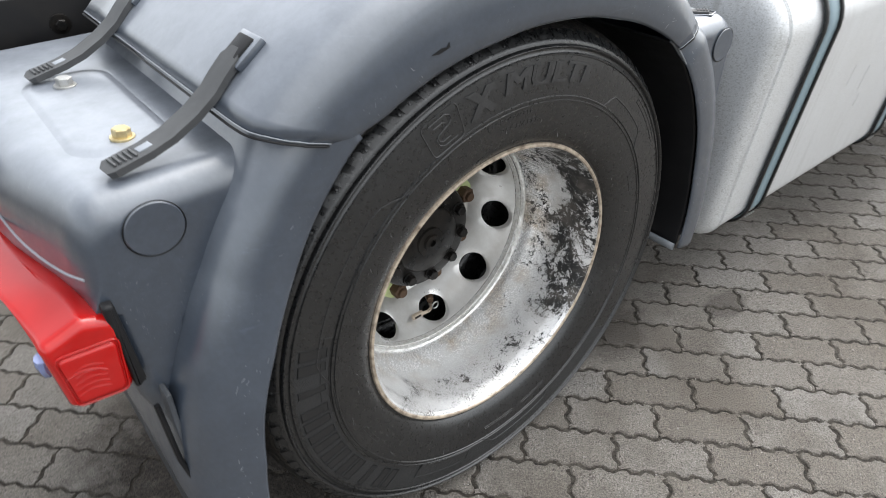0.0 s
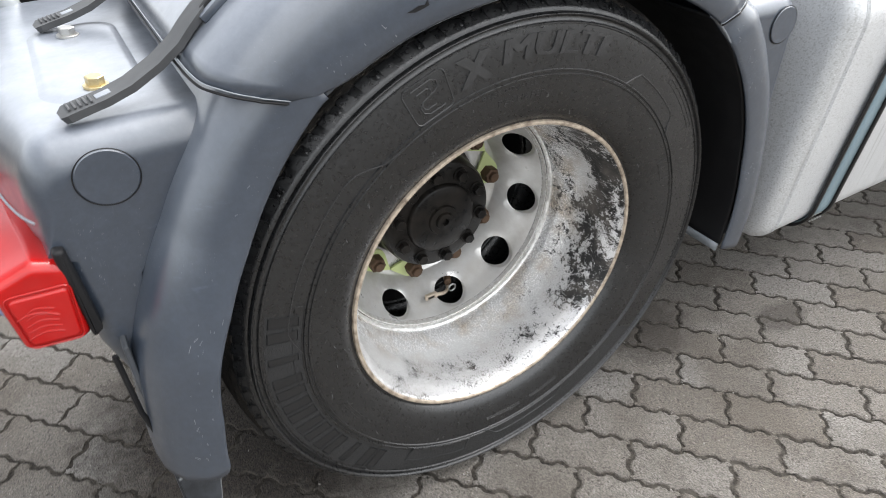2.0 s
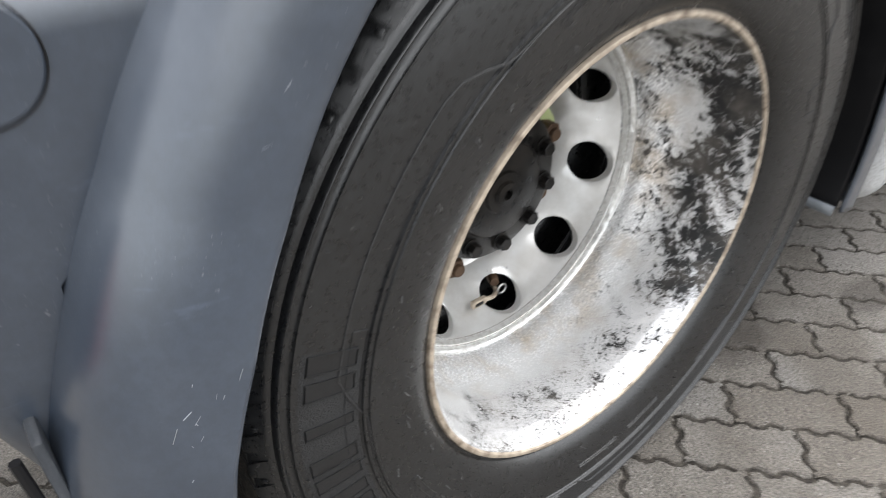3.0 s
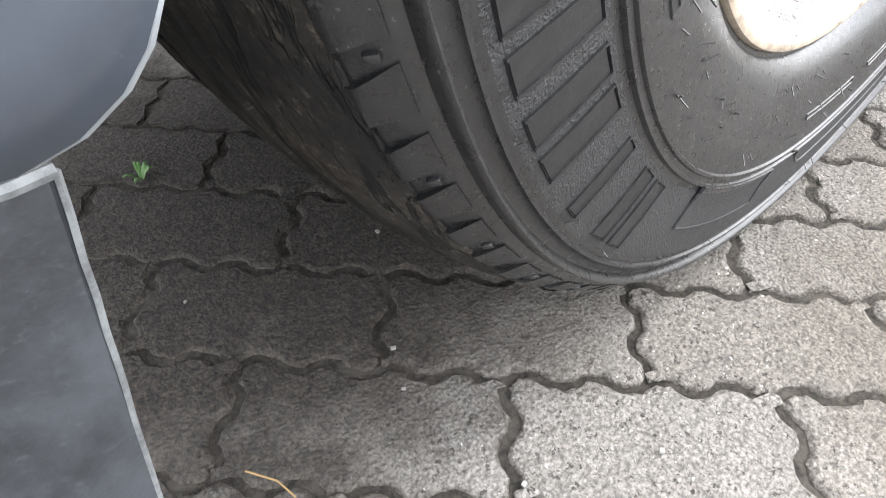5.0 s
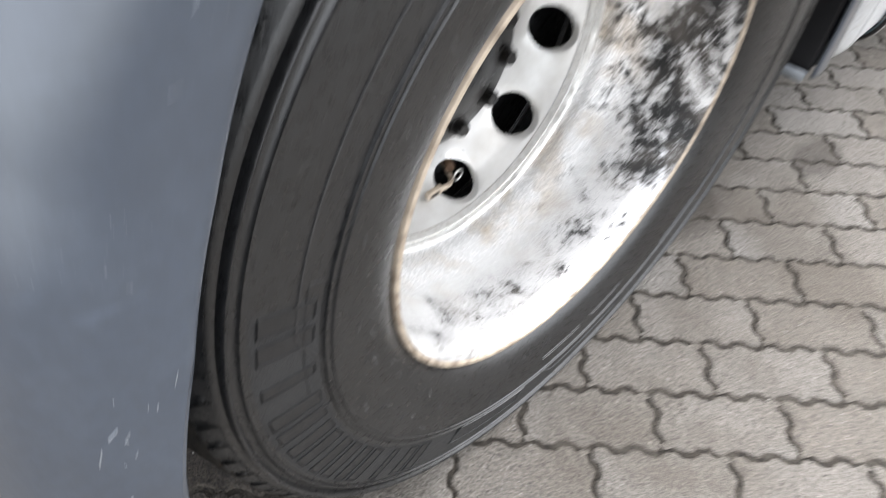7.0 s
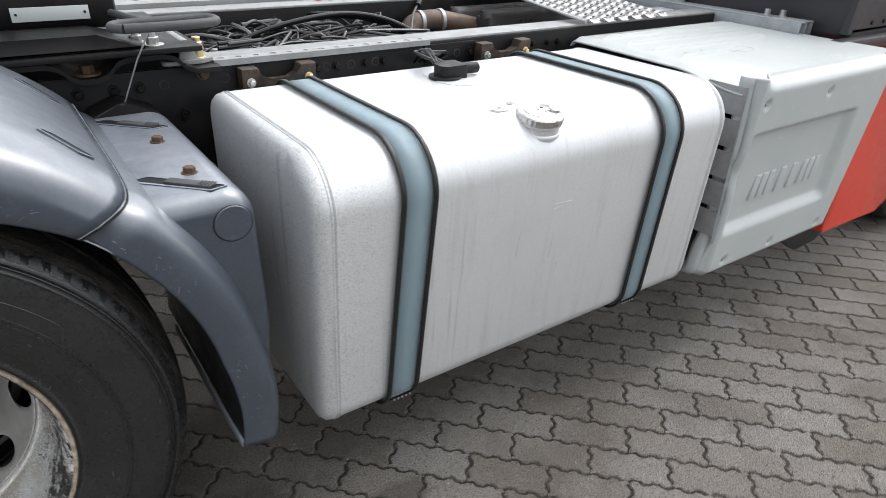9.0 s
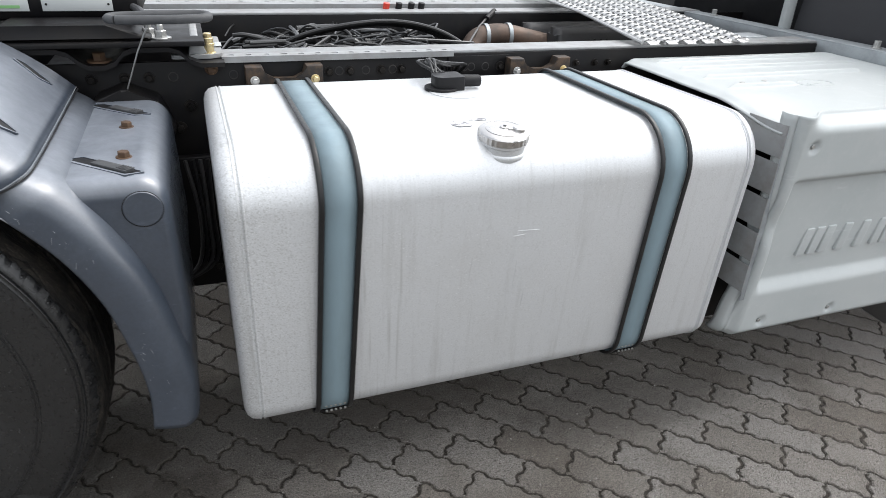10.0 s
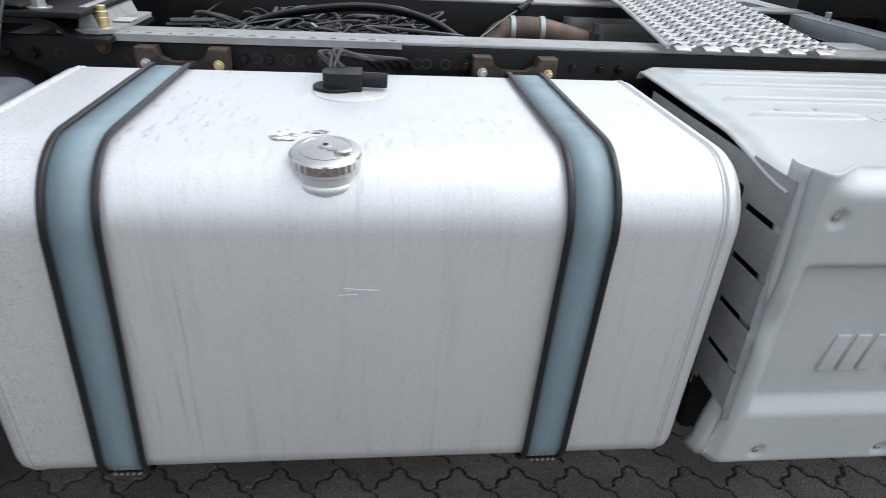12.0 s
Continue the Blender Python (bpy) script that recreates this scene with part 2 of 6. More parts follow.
def tyre_rubber():
    """Black sidewall rubber; the band behind the maker's name is finely hatched."""
    n = Nodes("tyre_rubber")
    big, fine, grit = n.noise(7, 5), n.noise(160, 3), n.noise(600, 3, 0.7)
    base, dust = (0.0058, 0.0060, 0.0065), (0.0205, 0.0212, 0.0224)
    col = n.mix(n.math("MULTIPLY", n.ramp(big, [(0.35, 0.1), (0.75, 1.0)]), 0.5), base, dust)
    col = n.mix(n.ramp(fine, [(0.45, 0.0), (0.75, 0.35)]), col, dust)
    col = n.mix(n.ramp(n.noise(420, 2, 0.5), [(0.70, 0.0), (0.74, 0.6)]), col, (0.10, 0.098, 0.094))
    sep = n.tree.nodes.new("ShaderNodeSeparateXYZ")
    n.link(n.coord, sep.inputs[0])
    up = n.math("SUBTRACT", sep.outputs[2], 0.499)
    far_ = n.math("SQRT", n.math("ADD", n.math("MULTIPLY", up, up), n.math("MULTIPLY", sep.outputs[0], sep.outputs[0])))
    band = n.math("MULTIPLY", n.math("MULTIPLY", n.math("GREATER_THAN", far_, 0.394), n.math("LESS_THAN", far_, 0.4495)), n.math("LESS_THAN", n.math("ADD", up, n.math("MULTIPLY", sep.outputs[0], 0.5)), -0.10))
    rough_field = n.math("MULTIPLY", n.noise(750, 2, 0.6, (1.0, 1.0, 0.6)), band)
    n.bump((fine, 0.3, 0.0008), (grit, 0.6, 0.0004), (n.noise(45, 5, 0.7), 0.12, 0.002), (rough_field, 1.0, 0.0016))
    return n.set(col, n.math("ADD", n.ramp(fine, [(0.35, 0.25), (0.7, 0.42)]), n.math("MULTIPLY", band, 0.3)), 0.0, **{"Specular IOR Level": 0.75})


M_TYRE = tyre_rubber()


def tread_rubber():
    """Worn tread: brown dust, and cracks that run round the tyre."""
    n = Nodes("worn_dusty_tread")
    sep = n.tree.nodes.new("ShaderNodeSeparateXYZ")
    n.link(n.coord, sep.inputs[0])
    turn = n.math("ARCTAN2", n.math("SUBTRACT", sep.outputs[2], 0.499), sep.outputs[0])
    com = n.tree.nodes.new("ShaderNodeCombineXYZ")
    n.link(n.math("MULTIPLY", turn, 0.5), com.inputs[0])
    n.link(sep.outputs[1], com.inputs[1])
    n.coord = com.outputs[0]
    dust, grit, scuff = n.noise(14, 8, 0.75, (1.0, 1.3, 1.0)), n.noise(230, 6, 0.8), n.noise(38, 7, 0.7, (0.8, 1.5, 1.0), 0.6)
    line = n.math("ABSOLUTE", n.math("SUBTRACT", n.noise(9, 4, 0.55, (0.5, 2.6, 1.0), 0.9), 0.5))
    crack = n.ramp(line, [(0.009, 1.0), (0.020, 0.0)])
    thin = n.math("ABSOLUTE", n.math("SUBTRACT", n.noise(21, 4, 0.6, (0.45, 2.2, 1.0), 1.2), 0.5))
    crack = n.math("MAXIMUM", crack, n.math("MULTIPLY", n.ramp(thin, [(0.003, 0.9), (0.010, 0.0)]), n.ramp(dust, [(0.4, 0.0), (0.55, 1.0)])))
    col = n.mix(n.ramp(dust, [(0.42, 0.0), (0.66, 1.0)]), (0.010, 0.0095, 0.009), (0.044, 0.037, 0.030))
    col = n.mix(n.math("MULTIPLY", n.ramp(grit, [(0.53, 0.0), (0.62, 1.0)]), n.ramp(dust, [(0.42, 0.1), (0.6, 0.9)])), col, (0.19, 0.158, 0.124))
    col = n.mix(n.ramp(scuff, [(0.36, 0.8), (0.46, 0.0)]), col, (0.008, 0.008, 0.008))
    col = n.mix(crack, col, (0.003, 0.003, 0.003))
    n.bump((n.math("SUBTRACT", 1.0, crack), 1.0, 0.008), (scuff, 0.8, 0.006), (grit, 0.8, 0.0018))
    return n.set(col, 0.72, 0.0, **{"Specular IOR Level": 0.35})


M_TREAD = tread_rubber()
M_RUBBER = rubber("black_rubber", (0.007, 0.007, 0.0075), (0.022, 0.022, 0.022), 0.4)
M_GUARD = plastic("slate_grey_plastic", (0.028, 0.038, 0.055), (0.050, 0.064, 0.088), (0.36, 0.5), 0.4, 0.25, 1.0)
M_COVER = plastic("white_grey_plastic", (0.38, 0.405, 0.405), (0.46, 0.475, 0.47), (0.4, 0.55), 0.12, 0.1)
M_BLACKP = plastic("black_plastic", (0.008, 0.008, 0.009), (0.02, 0.02, 0.021), (0.4, 0.6), 0.2)
M_FRAME = metal("black_frame_paint", (0.004, 0.004, 0.005), (0.015, 0.013, 0.011), (0.35, 0.6), 0.0, 0.6)
M_TANK = tank_metal()
M_STEEL = metal("strap_steel", (0.195, 0.265, 0.30), (0.14, 0.175, 0.19), (0.55, 0.7), 0.15, 0.5, (1, 1, 0.2))
M_GALV = metal("galvanised_steel", (0.36, 0.385, 0.40), (0.20, 0.21, 0.215), (0.42, 0.6), 0.4, 0.6)
M_RAILTOP = metal("grey_painted_flange", (0.30, 0.31, 0.315), (0.15, 0.13, 0.11), (0.45, 0.65), 0.2, 0.5)
M_DISC = metal("painted_disc_steel", (0.68, 0.68, 0.67), (0.34, 0.31, 0.27), (0.24, 0.42), 0.6, 0.5)
M_RIM = rim_metal()
M_BEAD = metal("silver_weld_paint", (0.82, 0.82, 0.8), (0.3, 0.27, 0.23), (0.25, 0.5), 0.6, 0.6, None, 0.4, 120)
M_FLANGE = metal("rusty_rim_edge", (0.52, 0.44, 0.35), (0.075, 0.048, 0.03), (0.35, 0.65), 0.25, 0.85, None, 0.6, 60)
M_RUST = metal("rusty_steel", (0.085, 0.052, 0.033), (0.15, 0.09, 0.05), (0.6, 0.85), 0.4, 0.7, None, 0.3, 60)
M_HUB = metal("oily_black_hub", (0.007, 0.007, 0.007), (0.028, 0.023, 0.019), (0.2, 0.5), 0.3, 0.7, None, 0.25, 40)
M_RUBBER.node_tree.nodes["Principled BSDF"].inputs["Specular IOR Level"].default_value = 0.42
for m_ in (M_FRAME, M_BLACKP, M_HUB):
    m_.node_tree.nodes["Principled BSDF"].inputs["Specular IOR Level"].default_value = 0.22
M_LIME = plastic("lime_paint", (0.48, 0.56, 0.22), (0.55, 0.58, 0.36), (0.5, 0.7), 0.2)
M_BRASS = metal("yellow_passivated_bolt", (0.62, 0.52, 0.3), (0.36, 0.25, 0.12), (0.3, 0.5), 0.9, 0.5, None, 0.1, 90)
M_ZINC = metal("zinc_bolt", (0.5, 0.5, 0.49), (0.2, 0.185, 0.16), (0.3, 0.5), 0.9, 0.5, None, 0.1, 90)
M_CHROME = metal("bright_cap_metal", (0.62, 0.61, 0.6), (0.4, 0.38, 0.36), (0.22, 0.4), 1.0, 0.3, None, 0.03, 30)
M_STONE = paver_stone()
M_RUSTY = metal("rust_stained_black", (0.018, 0.015, 0.013), (0.10, 0.062, 0.036), (0.5, 0.75), 0.2, 0.9, None, 0.2, 40)
M_HOLE = metal("bare_hole_edge", (0.02, 0.02, 0.02), (0.10, 0.09, 0.08), (0.5, 0.7), 0.2, 0.6)
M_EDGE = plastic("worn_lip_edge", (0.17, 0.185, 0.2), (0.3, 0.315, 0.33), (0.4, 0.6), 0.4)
M_CABLE = rubber("grey_cable", (0.022, 0.022, 0.023), (0.07, 0.069, 0.067), 0.5)
M_LOOM = rubber("glossy_cable_jacket", (0.004, 0.004, 0.0045), (0.012, 0.012, 0.012), 0.3)
M_LOOM.node_tree.nodes["Principled BSDF"].inputs["Specular IOR Level"].default_value = 0.9
M_PIPE = metal("heat_brown_pipe", (0.12, 0.078, 0.055), (0.05, 0.045, 0.042), (0.45, 0.7), 0.35, 0.8, None, 0.1, 9)
M_DUCT = plastic("dusty_black_shield", (0.015, 0.015, 0.016), (0.05, 0.048, 0.047), (0.5, 0.7), 0.1)
M_ALU = metal("bare_aluminium_tread", (0.46, 0.46, 0.455), (0.28, 0.275, 0.27), (0.35, 0.55), 0.6, 0.4)
M_CAB = plastic("dark_grey_cab_plastic", (0.016, 0.016, 0.019), (0.034, 0.034, 0.038), (0.4, 0.6), 0.1)
M_YELLOW = plastic("yellow_plastic", (0.72, 0.42, 0.02), (0.75, 0.5, 0.08), (0.35, 0.5), 0.1)
M_GREENINK = plastic("faded_green_print", (0.12, 0.35, 0.1), (0.3, 0.45, 0.25), (0.5, 0.7), 0.1)
M_LEAF = plastic("weed_leaf", (0.06, 0.13, 0.03), (0.1, 0.2, 0.05), (0.45, 0.6), 0.0)
M_STRAW = plastic("dry_straw", (0.24, 0.15, 0.06), (0.32, 0.22, 0.1), (0.6, 0.8), 0.0)
M_GRIT = metal("grit", (0.3, 0.29, 0.27), (0.12, 0.1, 0.08), (0.8, 0.95), 0.0, 0.8, None, 0.1, 200)

# ---------------------------------------------------------------- mesh helpers
HZ = 0.499  # height of the wheel's axle


def part(name, bm, mat, parent=None, label="", smooth=True, angle=35, kind=""):
    me = bpy.data.meshes.new(name)
    bmesh.ops.recalc_face_normals(bm, faces=bm.faces)
    if smooth:
        for fc in bm.faces:
            fc.smooth = True
        for e in bm.edges:
            if len(e.link_faces) == 2 and e.calc_face_angle(0) > radians(angle):
                e.smooth = False
    bm.to_mesh(me)
    bm.free()
    me.materials.append(mat)
    ob = new(name, me)
    if parent is not None:
        ob.parent = parent
    if label:
        tagged(ob, label)
    if kind:
        tagged(ob, kind=kind)
    return ob


def crisp(ob):
    """Flat faces stay flat beside their rounded edges."""
    m_ = ob.modifiers.new("even_normals", "WEIGHTED_NORMAL")
    m_.keep_sharp = True
    return ob


def thing(name, label, category, at=(0, 0, 0), group="", kind=""):
    ob = new(name)
    ob.empty_display_size = 0.1
    ob.location = at
    return tagged(ob, label, category, group, kind)


def loft(rings, closed=True, cap=True, bm=None):
    """A skin over rings of points, all of one length. closed: each ring is a loop."""
    bm = bm or bmesh.new()
    vs = [[bm.verts.new(p) for p in ring] for ring in rings]
    n = len(rings[0])
    for a, b in zip(vs, vs[1:]):
        for i in range(n if closed else n - 1):
            j = (i + 1) % n
            bm.faces.new((a[i], a[j], b[j], b[i]))
    if cap and closed:
        bm.faces.new(vs[0])
        bm.faces.new(list(reversed(vs[-1])))
    return bm


def lathe(profile, segs=96, at=(0.0, 0.0, HZ), bm=None, full=True):
    """A body of revolution round the axle (along y). profile: (radius, y)."""
    bm = bm or bmesh.new()
    x0, y0, z0 = at
    cols = []
    for k in range(segs):
        a = 2 * math.pi * k / segs
        c, s = math.cos(a), math.sin(a)
        cols.append([bm.verts.new((x0 + r * c, y0 + y, z0 + r * s)) for r, y in profile])
    for k in range(segs):
        p, q = cols[k], cols[(k + 1) % segs]
        for i in range(len(profile) - 1):
            bm.faces.new((p[i], p[i + 1], q[i + 1], q[i]))
    return bm


def box(c, s, bevel=0.0, rot=None, bm=None, segs=2):
    """A box with centre c and size s, its edges rounded."""
    bm = bm or bmesh.new()
    got = bmesh.ops.create_cube(bm, size=1.0)["verts"]
    m = Matrix.Translation(c) @ (rot or Matrix()) @ Matrix.Diagonal((*s, 1))
    bmesh.ops.transform(bm, matrix=m, verts=got)
    if bevel:
        edges = list({e for v in got for e in v.link_edges})
        bmesh.ops.bevel(bm, geom=edges, offset=bevel, segments=segs, affect="EDGES", profile=0.5)
    return bm


def prism(poly, y0, y1, bevel=0.0, bm=None, segs=3, axis="y"):
    """A polygon of (x, z) drawn out from y0 to y1, or of (y, z) along x, or (x, y) along z; its near rim rounded."""
    bm = bm or bmesh.new()
    put = {"y": lambda a, b, h: (a, h, b), "x": lambda a, b, h: (h, a, b), "z": lambda a, b, h: (a, b, h)}[axis]
    lo = [bm.verts.new(put(a, b, y0)) for a, b in poly]
    hi = [bm.verts.new(put(a, b, y1)) for a, b in poly]
    near = bm.faces.new(lo)
    bm.faces.new(list(reversed(hi)))
    for i in range(len(poly)):
        j = (i + 1) % len(poly)
        bm.faces.new((lo[i], hi[i], hi[j], lo[j]))
    if bevel:
        bmesh.ops.bevel(bm, geom=list(near.edges), offset=bevel, segments=segs, affect="EDGES", profile=0.5)
    return bm


def rod(path, radius, segs=10, bm=None, smooth_steps=0):
    """A round bar or hose along points."""
    pts = [Vector(p) for p in path]
    if smooth_steps:
        out = []
        for i in range(len(pts) - 1):
            p0, p1, p2, p3 = pts[max(i - 1, 0)], pts[i], pts[i + 1], pts[min(i + 2, len(pts) - 1)]
            for k in range(smooth_steps):
                t = k / smooth_steps
                out.append(0.5 * ((2 * p1) + (p2 - p0) * t + (2 * p0 - 5 * p1 + 4 * p2 - p3) * t * t + (3 * p1 - p0 - 3 * p2 + p3) * t**3))
        pts = out + [pts[-1]]
    rings = []
    side = None
    for i, p in enumerate(pts):
        d = (pts[min(i + 1, len(pts) - 1)] - pts[max(i - 1, 0)]).normalized()
        if side is None:
            side = d.orthogonal().normalized()
        side = (side - d * side.dot(d)).normalized()
        up = d.cross(side)
        rings.append([p + radius * (math.cos(2 * math.pi * k / segs) * side + math.sin(2 * math.pi * k / segs) * up) for k in range(segs)])
    return loft(rings, True, True, bm)


def pin(c, axis, radius, length, segs=16, bm=None, bevel=0.0, sides_flat=False):
    """A round (or with few sides, hexagonal) pin from c along axis."""
    d = Vector(axis).normalized()
    side = d.orthogonal().normalized()
    up = d.cross(side)
    c = Vector(c)
    ring = lambda r, h: [c + d * h + r * (math.cos(2 * math.pi * k / segs) * side + math.sin(2 * math.pi * k / segs) * up) for k in range(segs)]
    b = bevel or min(radius, length) * 0.12
    return loft([ring(radius, 0), ring(radius, length - b), ring(radius - b, length)], True, True, bm)


def bolt(c, axis, af, height, washer=0.0, bm=None):
    """A flanged hexagon head."""
    bm = bm or bmesh.new()
    d = Vector(axis).normalized()
    if washer:
        pin(c, axis, washer, height * 0.22, 18, bm)
    pin(Vector(c) + d * height * 0.15, axis, af, height * 0.85, 6, bm, bevel=af * 0.12)
    return bm


def lerp(table, x):
    """A value read from a table of (x, value), with smooth passages."""
    if x <= table[0][0]:
        return table[0][1]
    for (a, p), (b, q) in zip(table, table[1:]):
        if x <= b:
            return p + (q - p) * (x - a) / (b - a)
    return table[-1][1]


def rounded(points, radius, steps=5):
    """A polygon with its corners rounded; radius: one for all, or one each."""
    out = []
    n = len(points)
    for i in range(n):
        r = radius[i] if hasattr(radius, "__len__") else radius
        p, a, b = Vector(points[i]), Vector(points[i - 1]), Vector(points[(i + 1) % n])
        if r <= 0:
            out.append(tuple(p))
            continue
        u, v = (a - p), (b - p)
        half = u.angle(v) / 2
        d = min(r / math.tan(half), u.length * 0.49, v.length * 0.49)
        rr = d * math.tan(half)
        u.normalize(), v.normalize()
        c = p + (u + v).normalized() * rr / math.sin(half)
        s, e = p + u * d - c, p + v * d - c
        turn = s.angle_signed(e)
        for k in range(steps + 1):
            a = -turn * k / steps
            out.append((c.x + s.x * math.cos(a) - s.y * math.sin(a), c.y + s.x * math.sin(a) + s.y * math.cos(a)))
    return out


# ---------------------------------------------------------------- ground
PITCH, LONG = 0.1057, 0.2185  # a paver's width and length, joints included
TURN = radians(-46.4)  # the way along a row
NODE = Vector((-0.206, 0.009))  # the middle of one joint between two pavers of a row
ALONG, ACROSS = Vector((math.cos(TURN), math.sin(TURN))), Vector((-math.sin(TURN), math.cos(TURN)))
WAVE = 0.0046  # how far the edges swing out and in


bm = bmesh.new()
s = 2500.0
bm.faces.new([bm.verts.new(p) for p in ((-s, -s, -0.0058), (s, -s, -0.0058), (s, s, -0.0058), (-s, s, -0.0058))])
nd = Nodes("joint_sand")
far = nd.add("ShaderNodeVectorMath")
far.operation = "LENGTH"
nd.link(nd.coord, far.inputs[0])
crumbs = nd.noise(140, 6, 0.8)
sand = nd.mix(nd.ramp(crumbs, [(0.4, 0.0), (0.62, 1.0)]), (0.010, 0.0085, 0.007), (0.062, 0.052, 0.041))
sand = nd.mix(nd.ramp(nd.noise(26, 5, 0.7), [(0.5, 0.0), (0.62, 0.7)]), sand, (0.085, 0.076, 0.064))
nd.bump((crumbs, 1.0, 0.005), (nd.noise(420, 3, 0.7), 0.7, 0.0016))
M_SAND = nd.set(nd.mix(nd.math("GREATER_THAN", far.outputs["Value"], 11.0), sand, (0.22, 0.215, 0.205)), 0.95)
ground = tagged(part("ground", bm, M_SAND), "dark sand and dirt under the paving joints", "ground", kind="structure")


def paver_outline(inset):
    """The outline of one interlocking paver round its middle: its sides swing in even waves, four to a long side and two to a short one."""
    w, l = PITCH / 2, LONG / 2
    swing = lambda t: WAVE * max(-1.0, min(1.0, 1.45 * math.sin(2 * math.pi * t)))  # noqa: E731
    pts = []
    for k in range(40):
        pts.append((-l + LONG * k / 40, -w + swing(k / 10)))
    for k in range(20):
        pts.append((l + swing(k / 10), -w + PITCH * k / 20))
    for k in range(40):
        pts.append((l - LONG * k / 40, w + swing((40 - k) / 10)))
    for k in range(20):
        pts.append((-l + swing((20 - k) / 10), w - PITCH * k / 20))
    out = []
    n = len(pts)
    for i in range(n):
        p, q, r = Vector(pts[i - 1]), Vector(pts[i]), Vector(pts[(i + 1) % n])
        t = (r - p).normalized()
        out.append(q + Vector((-t.y, t.x)) * inset)
    return out


# ---------------------------------------------------------------- truck
truck = thing("truck", "white and slate-grey tractor truck parked on concrete paving", "truck")

# ---- rear wheel, the outer one of a pair
wheel = new("rear_wheel")
wheel.parent = truck
tagged(wheel, "twin rear drive wheel with black tyre and bare deep-dished rim")

SIDE = [  # sidewall from the bead to the shoulder: radius, y
    (0.280, 0.055), (0.290, 0.034), (0.298, 0.0255), (0.3005, 0.0235), (0.303, 0.0235), (0.306, 0.0185), (0.318, 0.0105), (0.335, 0.0045), (0.355, 0.0005), (0.372, -0.0015),
    (0.3795, -0.002), (0.3805, -0.0038), (0.3825, -0.0038), (0.3835, -0.002), (0.3865, -0.002), (0.3875, -0.0038), (0.3895, -0.0038), (0.3905, -0.0012), (0.410, -0.0005), (0.428, 0.0008),
    (0.446, 0.0028), (0.4535, 0.0042), (0.4545, 0.0022), (0.4565, 0.0024), (0.4575, 0.0052), (0.4600, 0.0062), (0.4628, 0.0074), (0.4636, 0.0072), (0.4645, 0.0050), (0.4656, 0.0028), (0.4668, 0.0014), (0.4680, 0.0010), (0.4690, 0.0018), (0.4698, 0.0045),
    (0.4704, 0.0092), (0.4722, 0.0098), (0.474, 0.0104), (0.4774, 0.0130), (0.4812, 0.0180), (0.4868, 0.0245), (0.4880, 0.0275), (0.489, 0.036), (0.49, 0.05),
]
WIDE = 0.309


def settle(bm):
    """The tyre's foot, pressed flat on the ground."""
    for v in bm.verts:
        if v.co.z < 0.0015:
            v.co.z = 0.0015


bm = lathe(SIDE + [(r, WIDE - y) for r, y in reversed(SIDE)], 192)
settle(bm)
tyre = part("tyre", bm, M_TYRE, wheel, "worn black truck tyre with raised lettering", angle=50)

# tread: a worn centre with grooves, and lugs along both shoulders
prof = [(0.4865, 0.0278), (0.4893, 0.0266), (0.4900, 0.0278)]
for y, r in ((0.036, 0.4938), (0.048, 0.4982), (0.066, 0.503), (0.092, 0.5068), (0.094, 0.4985), (0.102, 0.4985), (0.104, 0.508), (0.150, 0.5095), (0.152, 0.5), (0.159, 0.5), (0.161, 0.5095),
             (0.205, 0.508), (0.207, 0.4985), (0.215, 0.4985), (0.217, 0.5075), (0.243, 0.503), (0.263, 0.497), (0.275, 0.4915), (0.2825, 0.4868), (0.283, 0.4785)):
    prof.append((r, y))
bm = lathe(prof, 288)
rnd = random.Random(14)
for v in bm.verts:
    if abs(v.co.y - WIDE / 2) < 0.125:
        g = 1 + rnd.uniform(-0.0012, 0.0012)
        v.co.x, v.co.z = v.co.x * g, HZ + (v.co.z - HZ) * g
settle(bm)
part("tread", bm, M_TREAD, tyre, "worn brown-dusted tread", angle=40)
LUGS = 90
bm = bmesh.new()
rnd = random.Random(4)
for mirror in (0, 1):
    for k in range(LUGS):
        a0 = 2 * math.pi * (k + 0.5 * mirror) / LUGS
        half = math.pi / LUGS
        skew = 0.25 * half
        rings = []
        for r, y, t in ((0.4768, 0.0114, 0.68), (0.4790, 0.0136, 0.66), (0.4835, 0.0178, 0.61), (0.4888, 0.0230, 0.56), (0.4902, 0.0252, 0.55), (0.4902, 0.029, 0.55)):
            yy = WIDE - y if mirror else y
            lean = skew * (r - 0.4772) / 0.01
            ring = []
            for t2 in (-half * t, -half * t * 0.35, half * t * 0.35, half * t):
                rr = r + (rnd.uniform(-0.0007, 0.0004) if r > 0.485 else 0.0)
                ring.append((rr * math.cos(a0 + t2 + lean), yy, HZ + rr * math.sin(a0 + t2 + lean)))
            for t2 in (half * t, -half * t):
                ring.append(((r - 0.007) * math.cos(a0 + t2 + lean), yy + (-0.008 if mirror else 0.008), HZ + (r - 0.007) * math.sin(a0 + t2 + lean)))
            rings.append(ring)
        loft(rings, True, True, bm)
        if k % 2 and not mirror:  # a wear mark in every other notch
            c_ = a0 + half * 1.12
            q = Vector((math.cos(c_), 0, math.sin(c_)))
            box(Vector((0, 0.0175, HZ)) + q * 0.4815, (0.0065, 0.0035, 0.0042), 0.0012, Matrix.Rotation(-c_, 4, "Y") @ Matrix.Rotation(0.85, 4, "Z"), bm)
settle(bm)
part("shoulder_tread", bm, M_TYRE, tyre, smooth=True, angle=30, kind="stuff")
inner = new("inner_tyre", tyre.data)
inner.parent, inner.location = wheel, (0, 0.345, 0)

